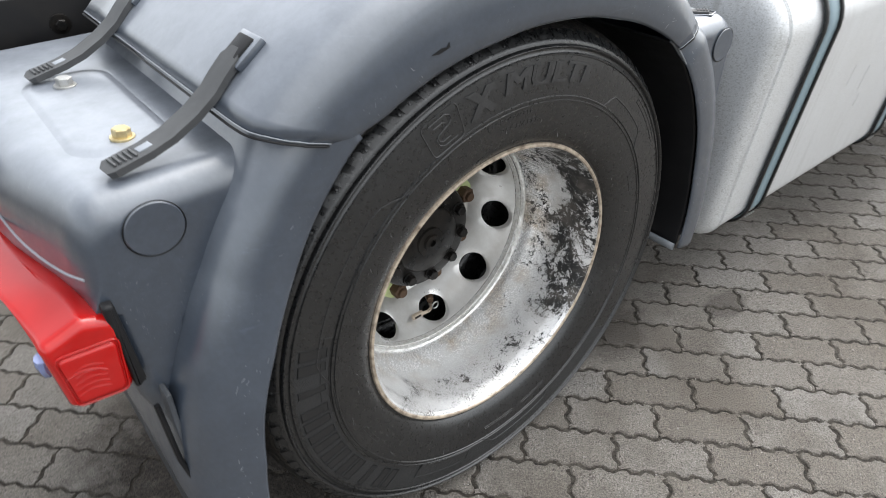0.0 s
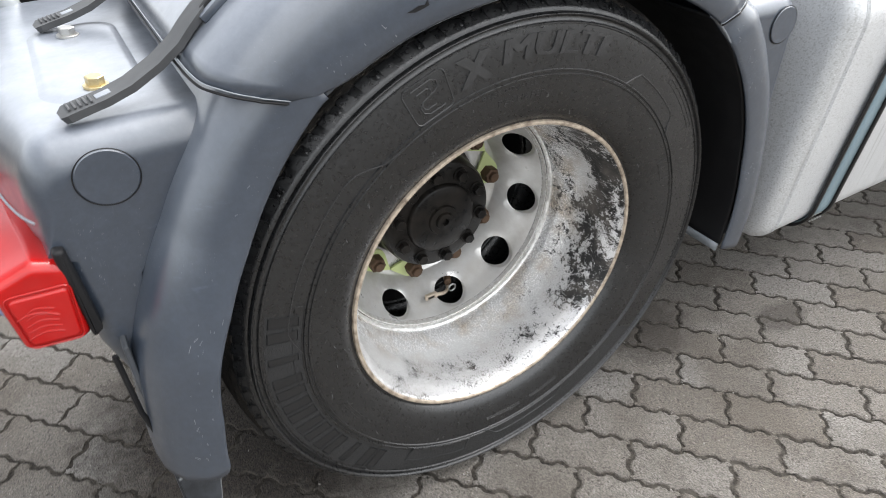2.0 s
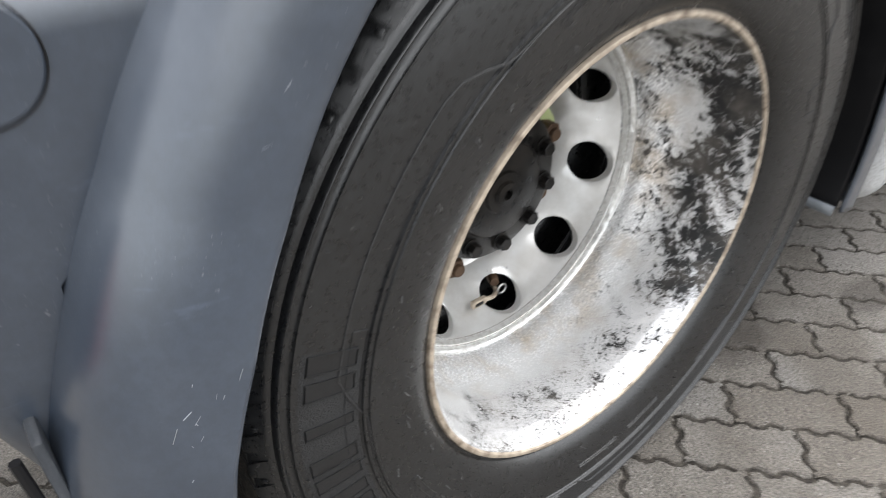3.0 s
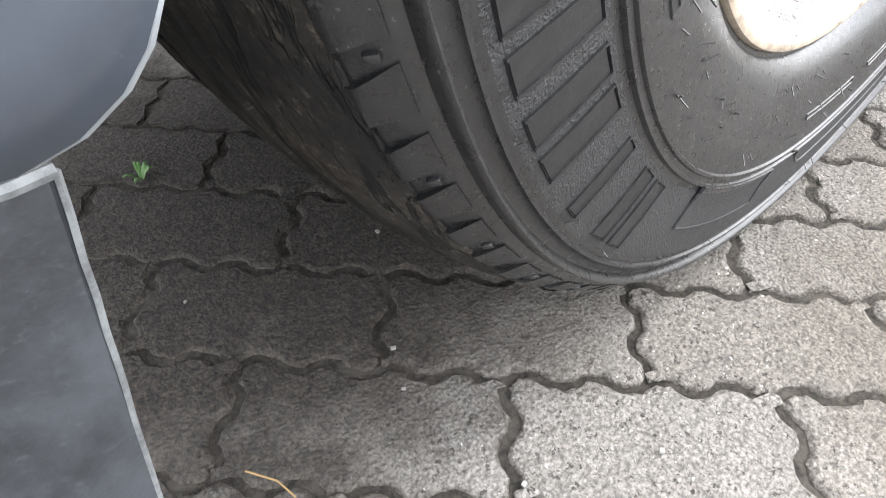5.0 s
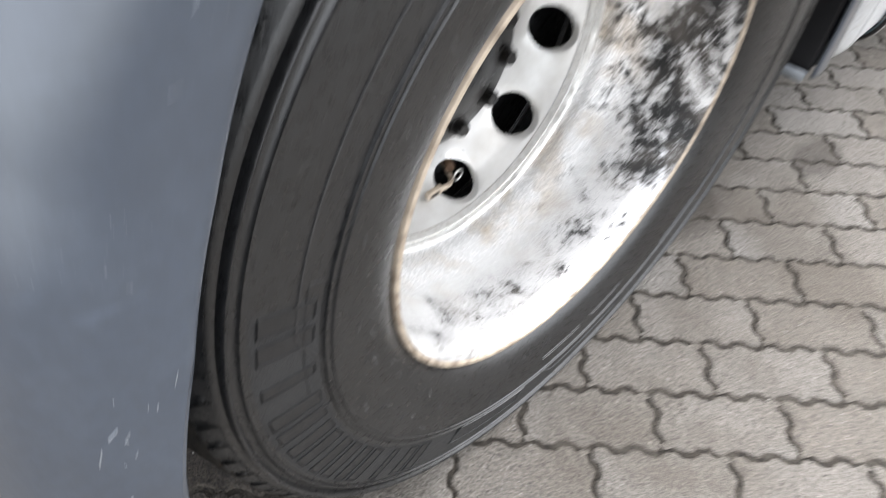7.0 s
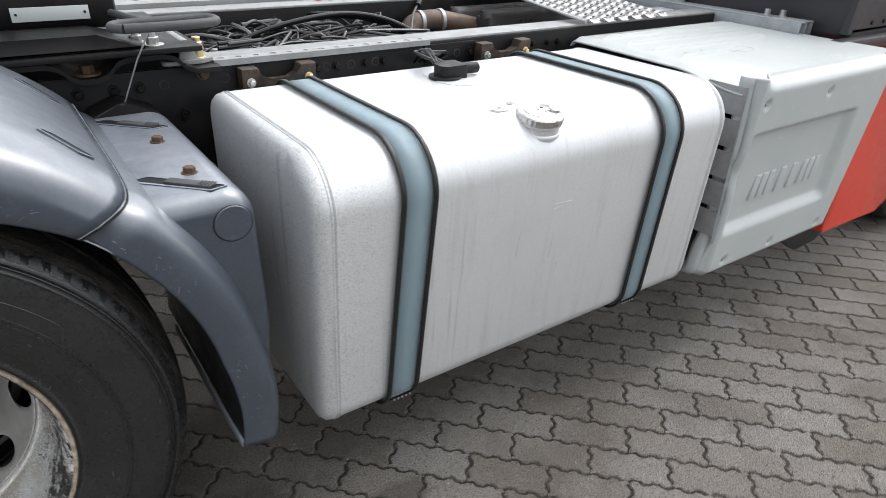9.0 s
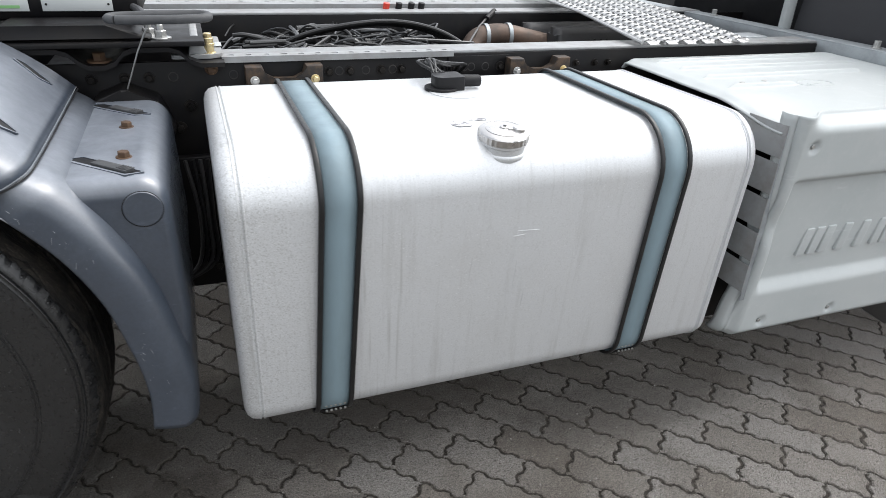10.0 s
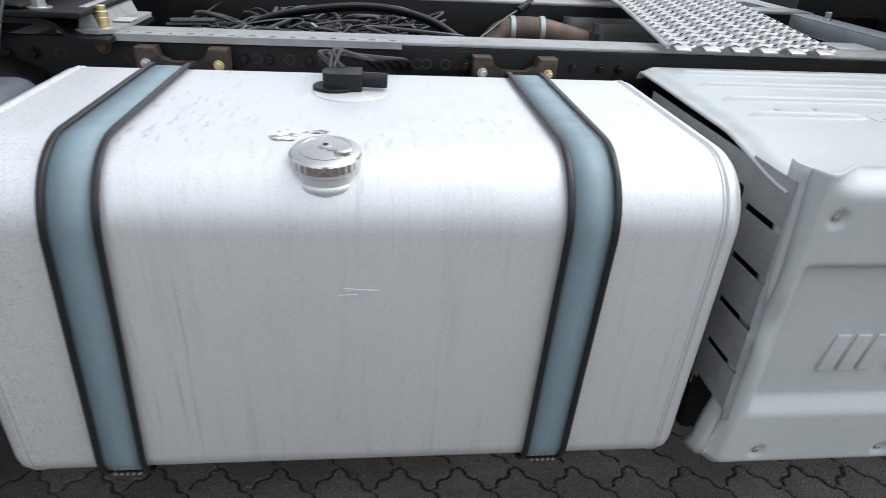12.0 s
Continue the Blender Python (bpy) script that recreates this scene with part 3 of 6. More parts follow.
# rim
bm = lathe([(0.290, 0.05), (0.2985, 0.032), (0.2992, 0.024), (0.2975, 0.0205), (0.2950, 0.0197), (0.2922, 0.0205), (0.2905, 0.0235)], 160)
rim = part("rim", lathe([(0.2906, 0.0232), (0.2880, 0.0262), (0.2858, 0.0315), (0.2838, 0.040), (0.280, 0.050), (0.2785, 0.058), (0.2775, 0.095), (0.275, 0.130), (0.270, 0.160), (0.2625, 0.180), (0.2595, 0.196),
                         (0.2585, 0.214), (0.2565, 0.2165), (0.2545, 0.2145), (0.2525, 0.2165), (0.2515, 0.222), (0.2495, 0.2205), (0.2475, 0.2225), (0.2465, 0.229)], 160), M_RIM, wheel,
           "bare steel rim with flaking paint", angle=60)
part("rim_flange", bm, M_FLANGE, rim, "rusty rim edge")
DISC = [(0.138, 0.342), (0.150, 0.336), (0.183, 0.335), (0.192, 0.329), (0.201, 0.315), (0.212, 0.298), (0.224, 0.2775), (0.236, 0.256), (0.2475, 0.228)]
HOLE_R, HOLE_AT, HOLE_TURN = 0.035, 0.2285, -81.0
bm = bmesh.new()
K = 32
for h in range(10):
    mid = radians(HOLE_TURN + 36 * h)
    rings = []
    for f in (-0.3, 0.0, 0.04, 0.3, 0.65, 1.0):
        ring = []
        for k in range(K):
            t = 2 * math.pi * k / K
            c, s_ = math.cos(t), math.sin(t)
            q = 1 / max(abs(c), abs(s_))
            u, v = c * q, s_ * q  # on the edge of a square
            ra, rb = 0.192, 0.2472
            sq_r = rb - (1 - u) / 2 * (rb - ra)
            sq_a = v * radians(18)
            ho_r, ho_a = HOLE_AT + HOLE_R * c * 0.5, HOLE_R * s_ / HOLE_AT
            g = max(f, 0.0)
            r, a = ho_r + (sq_r - ho_r) * g, ho_a + (sq_a - ho_a) * g
            y = lerp(DISC, r) + (0.011 if f < 0 else (0.0015 if f == 0 else 0.0))
            ring.append((r * math.cos(mid + a), y, HZ + r * math.sin(mid + a)))
        rings.append(ring)
    loft(rings, True, False, bm)
bmesh.ops.remove_doubles(bm, verts=bm.verts, dist=0.0004)
lathe([p for p in DISC if p[0] < 0.193] + [(0.1925, lerp(DISC, 0.1925))], 160, bm=bm)
part("wheel_disc", bm, M_DISC, rim, angle=45)
rnd = random.Random(17)
bm = lathe([(0.2612, 0.2120), (0.2590, 0.2078), (0.2560, 0.2066), (0.2532, 0.2095), (0.2520, 0.2165)], 240)
for v in bm.verts:
    v.co.y += rnd.uniform(-0.0007, 0.0007)
part("weld_bead", bm, M_BEAD, rim, "rough silver weld bead")
bm = lathe([(0.2518, 0.2225), (0.2502, 0.2165), (0.2478, 0.2162), (0.2458, 0.2260)], 200)
part("disc_lip", bm, M_BEAD, rim)

# hub, bolts and wheel nuts
hub = part("hub", lathe([(0.134, 0.37), (0.134, 0.325), (0.129, 0.318), (0.126, 0.290), (0.124, 0.268), (0.119, 0.256), (0.110, 0.252), (0.078, 0.249), (0.076, 0.241), (0.072, 0.238), (0.034, 0.2375), (0.032, 0.233),
                         (0.020, 0.2325), (0.018, 0.227), (0.008, 0.226), (0.007, 0.234), (0.0005, 0.235)], 72), M_HUB, wheel, "oily black wheel hub", angle=40)
for k in range(10):
    a = radians(25 + 36 * k)
    part("hub_bolt", bolt((0.098 * math.cos(a), 0.251, HZ + 0.098 * math.sin(a)), (0, -1, 0), 0.0115, 0.017, 0.0155), M_HUB, hub, angle=30)
for k in range(10):
    a = radians(7 + 36 * k)
    c = (0.1675 * math.cos(a), 0.335, HZ + 0.1675 * math.sin(a))
    bm = bolt(c, (0, -1, 0), 0.0185, 0.034, 0.024)
    pin((c[0], c[1] - 0.03, c[2]), (0, -1, 0), 0.011, 0.012, 12, bm)
    part("wheel_nut", bm, M_RUST, wheel, "rusty wheel nut", angle=30)
bm = lathe([(0.205, 0.335), (0.22, 0.35), (0.22, 0.52)], 64)
part("brake_drum", bm, M_HUB, wheel)

# ---- mudguard
guard = new("mudguard")
guard.parent = truck
tagged(guard, "scratched slate-grey plastic rear mudguard in three sections")
LIP = [(-13.5, 0.600), (-5, 0.592), (8, 0.575), (18, 0.572), (30, 0.567), (47, 0.557), (57, 0.540), (70, 0.522), (85, 0.513), (100, 0.511), (114, 0.520), (127, 0.527), (140, 0.516), (150, 0.511), (160, 0.516), (168.5, 0.5265), (179, 0.531), (187, 0.543), (192.5, 0.548)]
FLARE = [(127, 0.0), (140, -0.004), (150, -0.014), (160, -0.030), (168.5, -0.041), (179, -0.045), (192.5, -0.048)]  # how far the lip stands out


def polar(deg, r, y):
    return (r * math.cos(radians(deg)), y, HZ + r * math.sin(radians(deg)))


def arch(a0, a1, steps, cross, skew0=0.0, skew1=0.0):
    """A sheet over the wheel from angle a0 to a1. cross(angle) gives (radius, y) from the lip inwards; its ends may lean by the skews."""
    rings = []
    for k in range(steps + 1):
        t = k / steps
        a = a0 + (a1 - a0) * t
        ring = []
        for r, y in cross(a):
            out = max(0.0, min(1.0, (r - 0.53) / 0.11))
            ring.append(polar(a + out * (skew0 * (1 - t) + skew1 * t), r, y))
        rings.append(ring)
    return loft(rings, closed=False, cap=False)


def solid(ob, thick):
    m = ob.modifiers.new("thickness", "SOLIDIFY")
    m.thickness, m.offset = thick, 0.0
    return ob


def top_lip(a):
    """The top section's lip, with a rounded corner at its rear end."""
    t = max(0.0, min(1.0, (a - 120.6) / 7.0))
    return lerp(LIP, a) + 0.034 * (1 - math.sqrt(1 - t * t))


def top_cross(a):
    l = top_lip(a)
    out = [(l, -0.0165), (l + 0.004, -0.0195), (min(l + 0.02, 0.582), -0.021), (min(l + 0.04, 0.590), -0.0215), (0.595, -0.019), (0.612, -0.0125), (0.626, -0.001), (0.637, 0.017), (0.644, 0.042), (0.648, 0.075),
           (0.650, 0.12), (0.651, 0.2), (0.651, 0.35), (0.651, 0.5), (0.651, 0.62), (0.640, 0.64), (0.60, 0.645)]
    return out


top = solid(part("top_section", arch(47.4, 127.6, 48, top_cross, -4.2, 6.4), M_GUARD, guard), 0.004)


def band_cross(a):
    l = lerp(LIP, a)
    return [(l, -0.013), (l + 0.001, -0.0145), (l + 0.003, -0.016), (l + 0.006, -0.0164), (l + 0.01, -0.0167), (l + 0.016, -0.017), (l + 0.023, -0.017), (l + 0.033, -0.0168), (l + 0.045, -0.016), (l + 0.062, -0.012), (l + 0.075, 0.0), (l + 0.084, 0.016), (l + 0.089, 0.036),
            (l + 0.090, 0.07), (l + 0.090, 0.2), (l + 0.09, 0.4), (l + 0.09, 0.62)]


def rear_point(t, i, a):
    """The rear band flares outwards and ends in a level edge with a rounded corner."""
    r, y = band_cross(a)[i]
    l = lerp(LIP, a)
    q = min(1.0, (r - l) / 0.034)
    round_off = 0.03 - 0.03 * math.sqrt(max(0.0, 1 - (1 - q) ** 2))
    a_end = 180 + math.degrees(math.asin((HZ - 0.402 - round_off) / r))
    fade = max(0.0, min(1.0, 1 - (r - l) / 0.095))
    a = 126.0 + (a_end - 126.0) * t
    return polar(a, r, y + lerp(FLARE, a) * fade ** 0.7)


# the rear section's tongue that passes under the top section's corner
bm = arch(113.0, 126.4, 12, lambda a: [(lerp(LIP, a) + d_, y_) for d_, y_ in ((0.0, -0.006), (0.0015, -0.010), (0.01, -0.012), (0.03, -0.012), (0.05, -0.011))])
solid(part("section_tongue", bm, M_GUARD, guard), 0.004)
rings = []
for k in range(57):
    t = k / 56
    a = 126.0 + 62.0 * t
    rings.append([rear_point(t, i, a) for i in range(17)])
rear_lip = [ring[0] for ring in rings]
rear_foot = [rings[-1][i] for i in range(12)]
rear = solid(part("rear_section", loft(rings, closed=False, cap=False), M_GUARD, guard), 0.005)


def front_cross(a):
    """The front band narrows where it passes under the top section."""
    t = max(0.0, min(1.0, (a - 39.0) / 5.0))
    t = t * t * (3 - 2 * t)
    l = lerp(LIP, a)
    return [(l + (r - l) * (1 - 0.13 * t), y + 0.008 * t) for r, y in band_cross(a)]


front = solid(part("front_section", arch(-13.0, 48.5, 60, front_cross), M_GUARD, guard), 0.005)
poly = rounded([(-0.40, 0.922), (-0.690, 0.915), (-0.708, 0.785), (-0.650, 0.778), (-0.640, 0.62), (-0.606, 0.50), (-0.585, 0.50), (-0.570, 0.72), (-0.46, 0.83)],
               [0, 0.10, 0.02, 0.012, 0.03, 0.01, 0, 0, 0], 8)


def sweep_in(bm_, amount, reach):
    """The rear face swings forward towards the outside."""
    for v in bm_.verts:
        t = max(0.0, min(1.0, 1 - (v.co.y - 0.03) / reach))
        w = max(0.0, min(1.0, (v.co.z - 0.785) / 0.05))
        g = max(0.0, min(1.0, (-0.652 + 0.065 * w - v.co.x) / (0.05 + 0.065 * w)))
        v.co.x += amount * t * t * (3 - 2 * t) * g
    return bm_


def soft_box(poly_, mid, y0_, y1_, edge, pull, steps=12):
    """A box with a broad rounding round its outer face: the outline shrinks towards mid."""
    rings_ = []
    for k in range(9):
        th = math.pi / 2 * k / 8
        g = pull * (1 - math.sin(th))
        rings_.append([(x + (mid[0] - x) * g, y0_ + edge * (1 - math.cos(th)), z + (mid[1] - z) * g) for x, z in poly_])
    for k in range(1, steps + 1):
        y = y0_ + edge + (y1_ - y0_ - edge) * k / steps
        rings_.append([(x, y, z) for x, z in poly_])
    return loft(rings_)


bm = soft_box(poly, (-0.55, 0.745), 0.038, 0.66, 0.045, 0.27)
crisp(part("rear_box", sweep_in(bm, 0.048, 0.27), M_GUARD, rear, angle=50))
poly = rounded([(0.46, 0.905), (0.50, 0.82), (0.592, 0.67), (0.632, 0.36), (0.668, 0.36), (0.690, 0.60), (0.682, 0.906)], [0, 0, 0, 0.02, 0.02, 0.1, 0.055], 8)
bm = arch(-12.6, 47.5, 40, lambda a: [(lerp(LIP, a) + d_, y_) for d_, y_ in ((0.0045, -0.006), (0.0035, 0.0), (0.003, 0.05), (0.003, 0.3), (0.003, 0.6))])
solid(part("arch_liner", bm, M_BLACKP, front, "black inner arch liner"), 0.003)
bm = arch(-14.2, -12.5, 2, lambda a: [(lerp(LIP, a) + d_, y_) for d_, y_ in ((0.001, -0.004), (0.0, 0.02), (-0.004, 0.2), (-0.004, 0.5))])
solid(part("liner_foot", bm, M_EDGE, front), 0.004)
crisp(part("front_box", soft_box(poly, (0.59, 0.70), 0.030, 0.62, 0.04, 0.2), M_GUARD, front, angle=50))

# ---- fuel tank
tank = new("fuel_tank")
tank.parent = truck
tagged(tank, "brushed aluminium fuel tank held by two steel straps")
TX0, TX1 = 0.768, 2.058


def tank_ring(x, inset, grow=0.0):
    y0, y1, z0, z1 = -0.034 + inset - grow, 0.61 - inset + grow, 0.288 + inset - grow, 0.950 - inset + grow
    pts = rounded([(y0, z0), (y1, z0), (y1, z1), (y0, z1)], [max(r - inset + grow, 0.004) for r in (0.062, 0.10, 0.07, 0.118)], 9)
    return [(x, y + max(0.0, 0.70 - z) * 0.085 * max(0.0, 1 - (y - y0) / 0.3), z) for y, z in pts]


rings = [tank_ring(TX0, 0.05), tank_ring(TX0 + 0.001, 0.03), tank_ring(TX0 + 0.006, 0.014), tank_ring(TX0 + 0.016, 0.004), tank_ring(TX0 + 0.028, 0.0005), tank_ring(TX0 + 0.0365, 0.0),
         tank_ring(TX0 + 0.0375, 0.0022), tank_ring(TX0 + 0.0395, 0.0022), tank_ring(TX0 + 0.0405, 0.0)]
rings += [tank_ring(TX0 + 0.05 + (TX1 - TX0 - 0.1) * k / 24, 0.0) for k in range(25)]
rings += [tank_ring(TX0 + TX1 - r[0][0], i) for r, i in zip(reversed(rings[:9]), (0.0, 0.0022, 0.0022, 0.0, 0.0005, 0.004, 0.014, 0.03, 0.05))]
part("tank_shell", loft(rings), M_TANK, tank, angle=50)

for x0, lean in ((0.9445, 0.048), (1.7445, 0.022)):
    def band(xa, xb, lift, mat, name, par, label=""):
        a, b = [[(x + lean * (min(z, 0.86) - 0.75), y, z) for x, y, z in tank_ring(x_, -lift)] for x_ in (xa, xb)]
        # leave out the back and the underside
        keep = [i for i, p in enumerate(a) if not (p[1] > 0.58 and p[2] < 0.9)]
        first = next(i for i in keep if (i - 1) % len(a) not in keep)
        order = [(first + k) % len(a) for k in range(len(keep))]
        rings_ = [[a[i], b[i]] for i in order]
        ob = part(name, loft(rings_, closed=False, cap=False), mat, par, label)
        m = ob.modifiers.new("thickness", "SOLIDIFY")
        m.thickness, m.offset = 0.003, 1.0
        return ob
    strap = band(x0 + 0.0125, x0 + 0.079, 0.0045, M_STEEL, "strap", tank, "blue-grey galvanised steel strap")
    for xa in (x0 + 0.001, x0 + 0.0785):
        edge_ = band(xa, xa + 0.012, 0.0065, M_RUBBER, "rubber_edge", strap)
        edge_.modifiers["thickness"].thickness = 0.0075
        soft_ = edge_.modifiers.new("rounding", "BEVEL")
        soft_.width, soft_.segments, soft_.limit_method, soft_.angle_limit = 0.0035, 3, "ANGLE", radians(50)


# ---- lettering and marks moulded on the tyre


def sidewall_y(r):
    return lerp([(a, b) for a, b in SIDE if a > 0.304], r)


def text_mesh(words):
    cu = bpy.data.curves.new("words", "FONT")
    cu.body, cu.size, cu.resolution_u = words, 1.0, 2
    ob = bpy.data.objects.new("words", cu)
    scene.collection.objects.link(ob)
    me = bpy.data.meshes.new_from_object(ob.evaluated_get(bpy.context.evaluated_depsgraph_get()))
    bpy.data.objects.remove(ob)
    return me


def tyre_text(words, a_left, a_right, r0, r1, lift, name="lettering", mat=None, lean=0.0, bold=()):
    """Words bent round the tyre, from angle a_left to a_right, between two radii, proud by lift. bold: shifts of further strokes."""
    me = text_mesh(words)
    whole = bmesh.new()
    for n_, shift in enumerate((0.0, *bold)):
        bm_ = bmesh.new()
        bm_.from_mesh(me)
        bmesh.ops.remove_doubles(bm_, verts=bm_.verts, dist=0.0005)
        bmesh.ops.triangulate(bm_, faces=list(bm_.faces))
        bmesh.ops.subdivide_edges(bm_, edges=list(bm_.edges), cuts=1)
        bmesh.ops.triangulate(bm_, faces=list(bm_.faces))
        xs, ys = [v.co.x for v in bm_.verts], [v.co.y for v in bm_.verts]
        x0, x1, y0, y1 = min(xs), max(xs), min(ys), max(ys)
        flat = list(bm_.faces)
        top_ = bmesh.ops.extrude_face_region(bm_, geom=flat)
        up = {g for g in top_["geom"] if isinstance(g, bmesh.types.BMVert)}
        for v in bm_.verts:
            h = (v.co.y - y0) / (y1 - y0)
            t = (v.co.x + shift + lean * (v.co.y - y0) - x0) / (x1 - x0)
            r = r0 + (r1 - r0) * h
            a = radians(a_left + (a_right - a_left) * t)
            y = sidewall_y(r) + (-lift - 0.00012 * n_ if v in up else 0.0015)
            v.co = (r * math.cos(a), y, HZ + r * math.sin(a))
        more = bpy.data.meshes.new("stroke")
        bm_.to_mesh(more)
        bm_.free()
        whole.from_mesh(more)
        bpy.data.meshes.remove(more)
    bpy.data.meshes.remove(me)
    return part(name, whole, mat or M_LETTER, tyre, smooth=False)


def sector(a0, a1, r0, r1, lift, bm_=None, steps=6):
    """A raised patch on the sidewall between two angles and two radii."""
    rings = []
    for k in range(steps + 1):
        a = radians(a0 + (a1 - a0) * k / steps)
        ring = []
        for r, up in ((r0, -0.001), (r0 + 0.0006, lift), ((r0 + r1) / 2, lift), (r1 - 0.0006, lift), (r1, -0.001)):
            ring.append((r * math.cos(a), sidewall_y(r) - up, HZ + r * math.sin(a)))
        rings.append(ring)
    return loft(rings, closed=True, cap=True, bm=bm_)


M_LETTER = rubber("letter_rubber", (0.021, 0.021, 0.022), (0.046, 0.046, 0.046), 0.5)
M_FACE = rubber("smooth_letter_rubber", (0.0085, 0.0087, 0.0094), (0.024, 0.0247, 0.026), 0.4)
tyre_text("X", 105.6, 98.8, 0.402, 0.444, 0.0018, bold=(-0.06, -0.03, 0.03, 0.06))
tyre_text("MULTI", 95.6, 70.4, 0.412, 0.445, 0.0018, lean=0.15, bold=(-0.05, -0.025, 0.025, 0.05))
tyre_text("REGROOVABLE", 101.8, 86.9, 0.3695, 0.3765, 0.0007)
tyre_text("RECHAPER", 97.5, 83.5, 0.349, 0.3595, 0.0007)
tyre_text("RADIAL", 118.6, 112.6, 0.3705, 0.3775, 0.0007)
# an emblem's frame, and the maker's name as plain blocks in a band
bm = bmesh.new()
square = rounded([(-0.033, -0.029), (0.033, -0.029), (0.033, 0.029), (-0.033, 0.029)], 0.009, 5)
bends = [(-0.020, 0.022), (0.010, 0.022), (0.018, 0.017), (0.018, 0.009), (0.010, 0.004), (-0.010, 0.000), (-0.017, -0.006), (-0.016, -0.015), (-0.008, -0.021), (0.020, -0.021)]
for line_, wide in ((square + square[:1], 0.0013), (bends, 0.0011), ([(x_ * 0.55 - 0.004, z_ * 0.62) for x_, z_ in bends], 0.0011)):
    on_tyre = []
    for x_, z_ in line_:
        r = 0.4195 + z_
        on_tyre.append(polar(112.7 - math.degrees(x_ / 0.4195), r, sidewall_y(r) - 0.0003))
    rod(on_tyre, wide, 6, bm)
for k in range(5):
    sector(114.6 - 0.9 * k, 114.1 - 0.9 * k, 0.4010 + 0.0075 * k, 0.4026 + 0.0075 * k, 0.0009, bm, 2)
part("emblem", bm, M_LETTER, tyre, smooth=False)
for k in range(8):
    bm = bmesh.new()
    mid_ = -135.1 - 8.05 * k
    bars = ((0.0, 1.9),) if k in (1, 6) else ((-1.85, 2.7), (1.85, 2.7))
    for off, wide in bars:  # each block is one or two upright bars with a raised outline
        lo_, hi_ = mid_ + off - wide / 2, mid_ + off + wide / 2
        for a0, a1, r0, r1 in ((lo_, hi_, 0.3985, 0.3997), (lo_, hi_, 0.4438, 0.445), (lo_, lo_ + 0.2, 0.3985, 0.445), (hi_ - 0.2, hi_, 0.3985, 0.445)):
            sector(a0, a1, r0, r1, 0.0014, bm, 4)
        sector(lo_ + 0.2, hi_ - 0.2, 0.3997, 0.4438, 0.0006, bm, 4)
    part("letter_block", bm, M_FACE, tyre, smooth=False)
bm = sector(-123, -102, 0.389, 0.4235, 0.0005, None, 10)
for a0, a1, r0, r1 in ((-123, -102, 0.3885, 0.3900), (-123, -102, 0.4225, 0.424), (-123, -122.6, 0.3885, 0.424), (-102.4, -102, 0.3885, 0.424)):
    sector(a0, a1, r0, r1, 0.0016, bm)
part("plate_mark", bm, M_TYRE, tyre, smooth=False)
for a0, a1, r0, r1 in ((17.5, 24.5, 0.357, 0.386), (28, 45, 0.438, 0.447), (-52, -38, 0.371, 0.377), (-96, -82, 0.352, 0.358), (-78, -66, 0.352, 0.358), (-160, -150, 0.352, 0.36), (163, 186, 0.392, 0.408)):
    bm = bmesh.new()
    for q0, q1, s0, s1 in ((a0, a1, r0, r0 + 0.0012), (a0, a1, r1 - 0.0012, r1), (a0, a0 + 0.2, r0, r1), (a1 - 0.2, a1, r0, r1)):
        sector(q0, q1, s0, s1, 0.0009, bm)
    part("moulded_mark", bm, M_LETTER, tyre, smooth=False)
# the stepped border line of the label fields
for a_from, a_to in ((63, 31), (186, 122), (-60, -98)):
    path_ = []
    for k in range(25):
        t = k / 24
        a = a_from + (a_to - a_from) * t
        r = 0.384 + 0.03 * max(0.0, min(1.0, (t - 0.12) * 8)) - 0.03 * max(0.0, min(1.0, (t - 0.82) * 9))
        path_.append((r * math.cos(radians(a)), sidewall_y(r) - 0.0003, HZ + r * math.sin(radians(a))))
    part("moulded_line", rod(path_, 0.0011, 6), M_LETTER, tyre)
# rubber hairs left from the mould
bm = bmesh.new()
rnd = random.Random(21)
for k in range(170):
    a, r = rnd.uniform(0, 360), rnd.choice((0.322, 0.34, 0.352, 0.365, 0.45))
    p = Vector(polar(a, r, sidewall_y(r)))
    d = Vector((rnd.uniform(-1, 1), -0.8, rnd.uniform(-1, 1))).normalized()
    rod([p, p + d * rnd.uniform(0.003, 0.009)], 0.0005, 4, bm)
part("rubber_hair", bm, M_CABLE, tyre, kind="stuff")

# ---- wheel nut pointers, valve and what is seen through the holes
for k in (0, 1, 6, 7, 2, 5):
    a = radians(7 + 36 * k)
    c = Vector((0.1675 * math.cos(a), 0.331, HZ + 0.1675 * math.sin(a)))
    aim = radians(7 + 36 * k + (90 if k in (0, 2, 6) else -90))
    u_, w_ = Vector((math.cos(aim), 0, math.sin(aim))), Vector((-math.sin(aim), 0, math.cos(aim)))
    out = [(0.028 * math.cos(t), 0.028 * math.sin(t)) for t in [radians(60 + 240 * i / 10) for i in range(11)]] + [(0.055, 0.0)]
    ring = lambda h: [c + u_ * p + w_ * q + Vector((0, -h, 0)) for p, q in out]  # noqa: E731
    part("nut_pointer", loft([ring(0.0), ring(0.006)]), M_LIME, wheel, "lime plastic wheel nut pointer", angle=30)
bm = rod([(0.055, 0.33, 0.272), (0.04, 0.285, 0.271), (0.02, 0.266, 0.276), (-0.004, 0.262, 0.283)], 0.0042, 10, None, 4)
valve = part("valve_stem", bm, M_FLANGE, wheel, "dull brown valve extension")
part("valve_clip", box((-0.018, 0.261, 0.285), (0.030, 0.009, 0.013), 0.002), M_FLANGE, valve)
part("clip_gap", box((-0.020, 0.2562, 0.285), (0.016, 0.002, 0.005), 0.0005), M_HUB, valve)
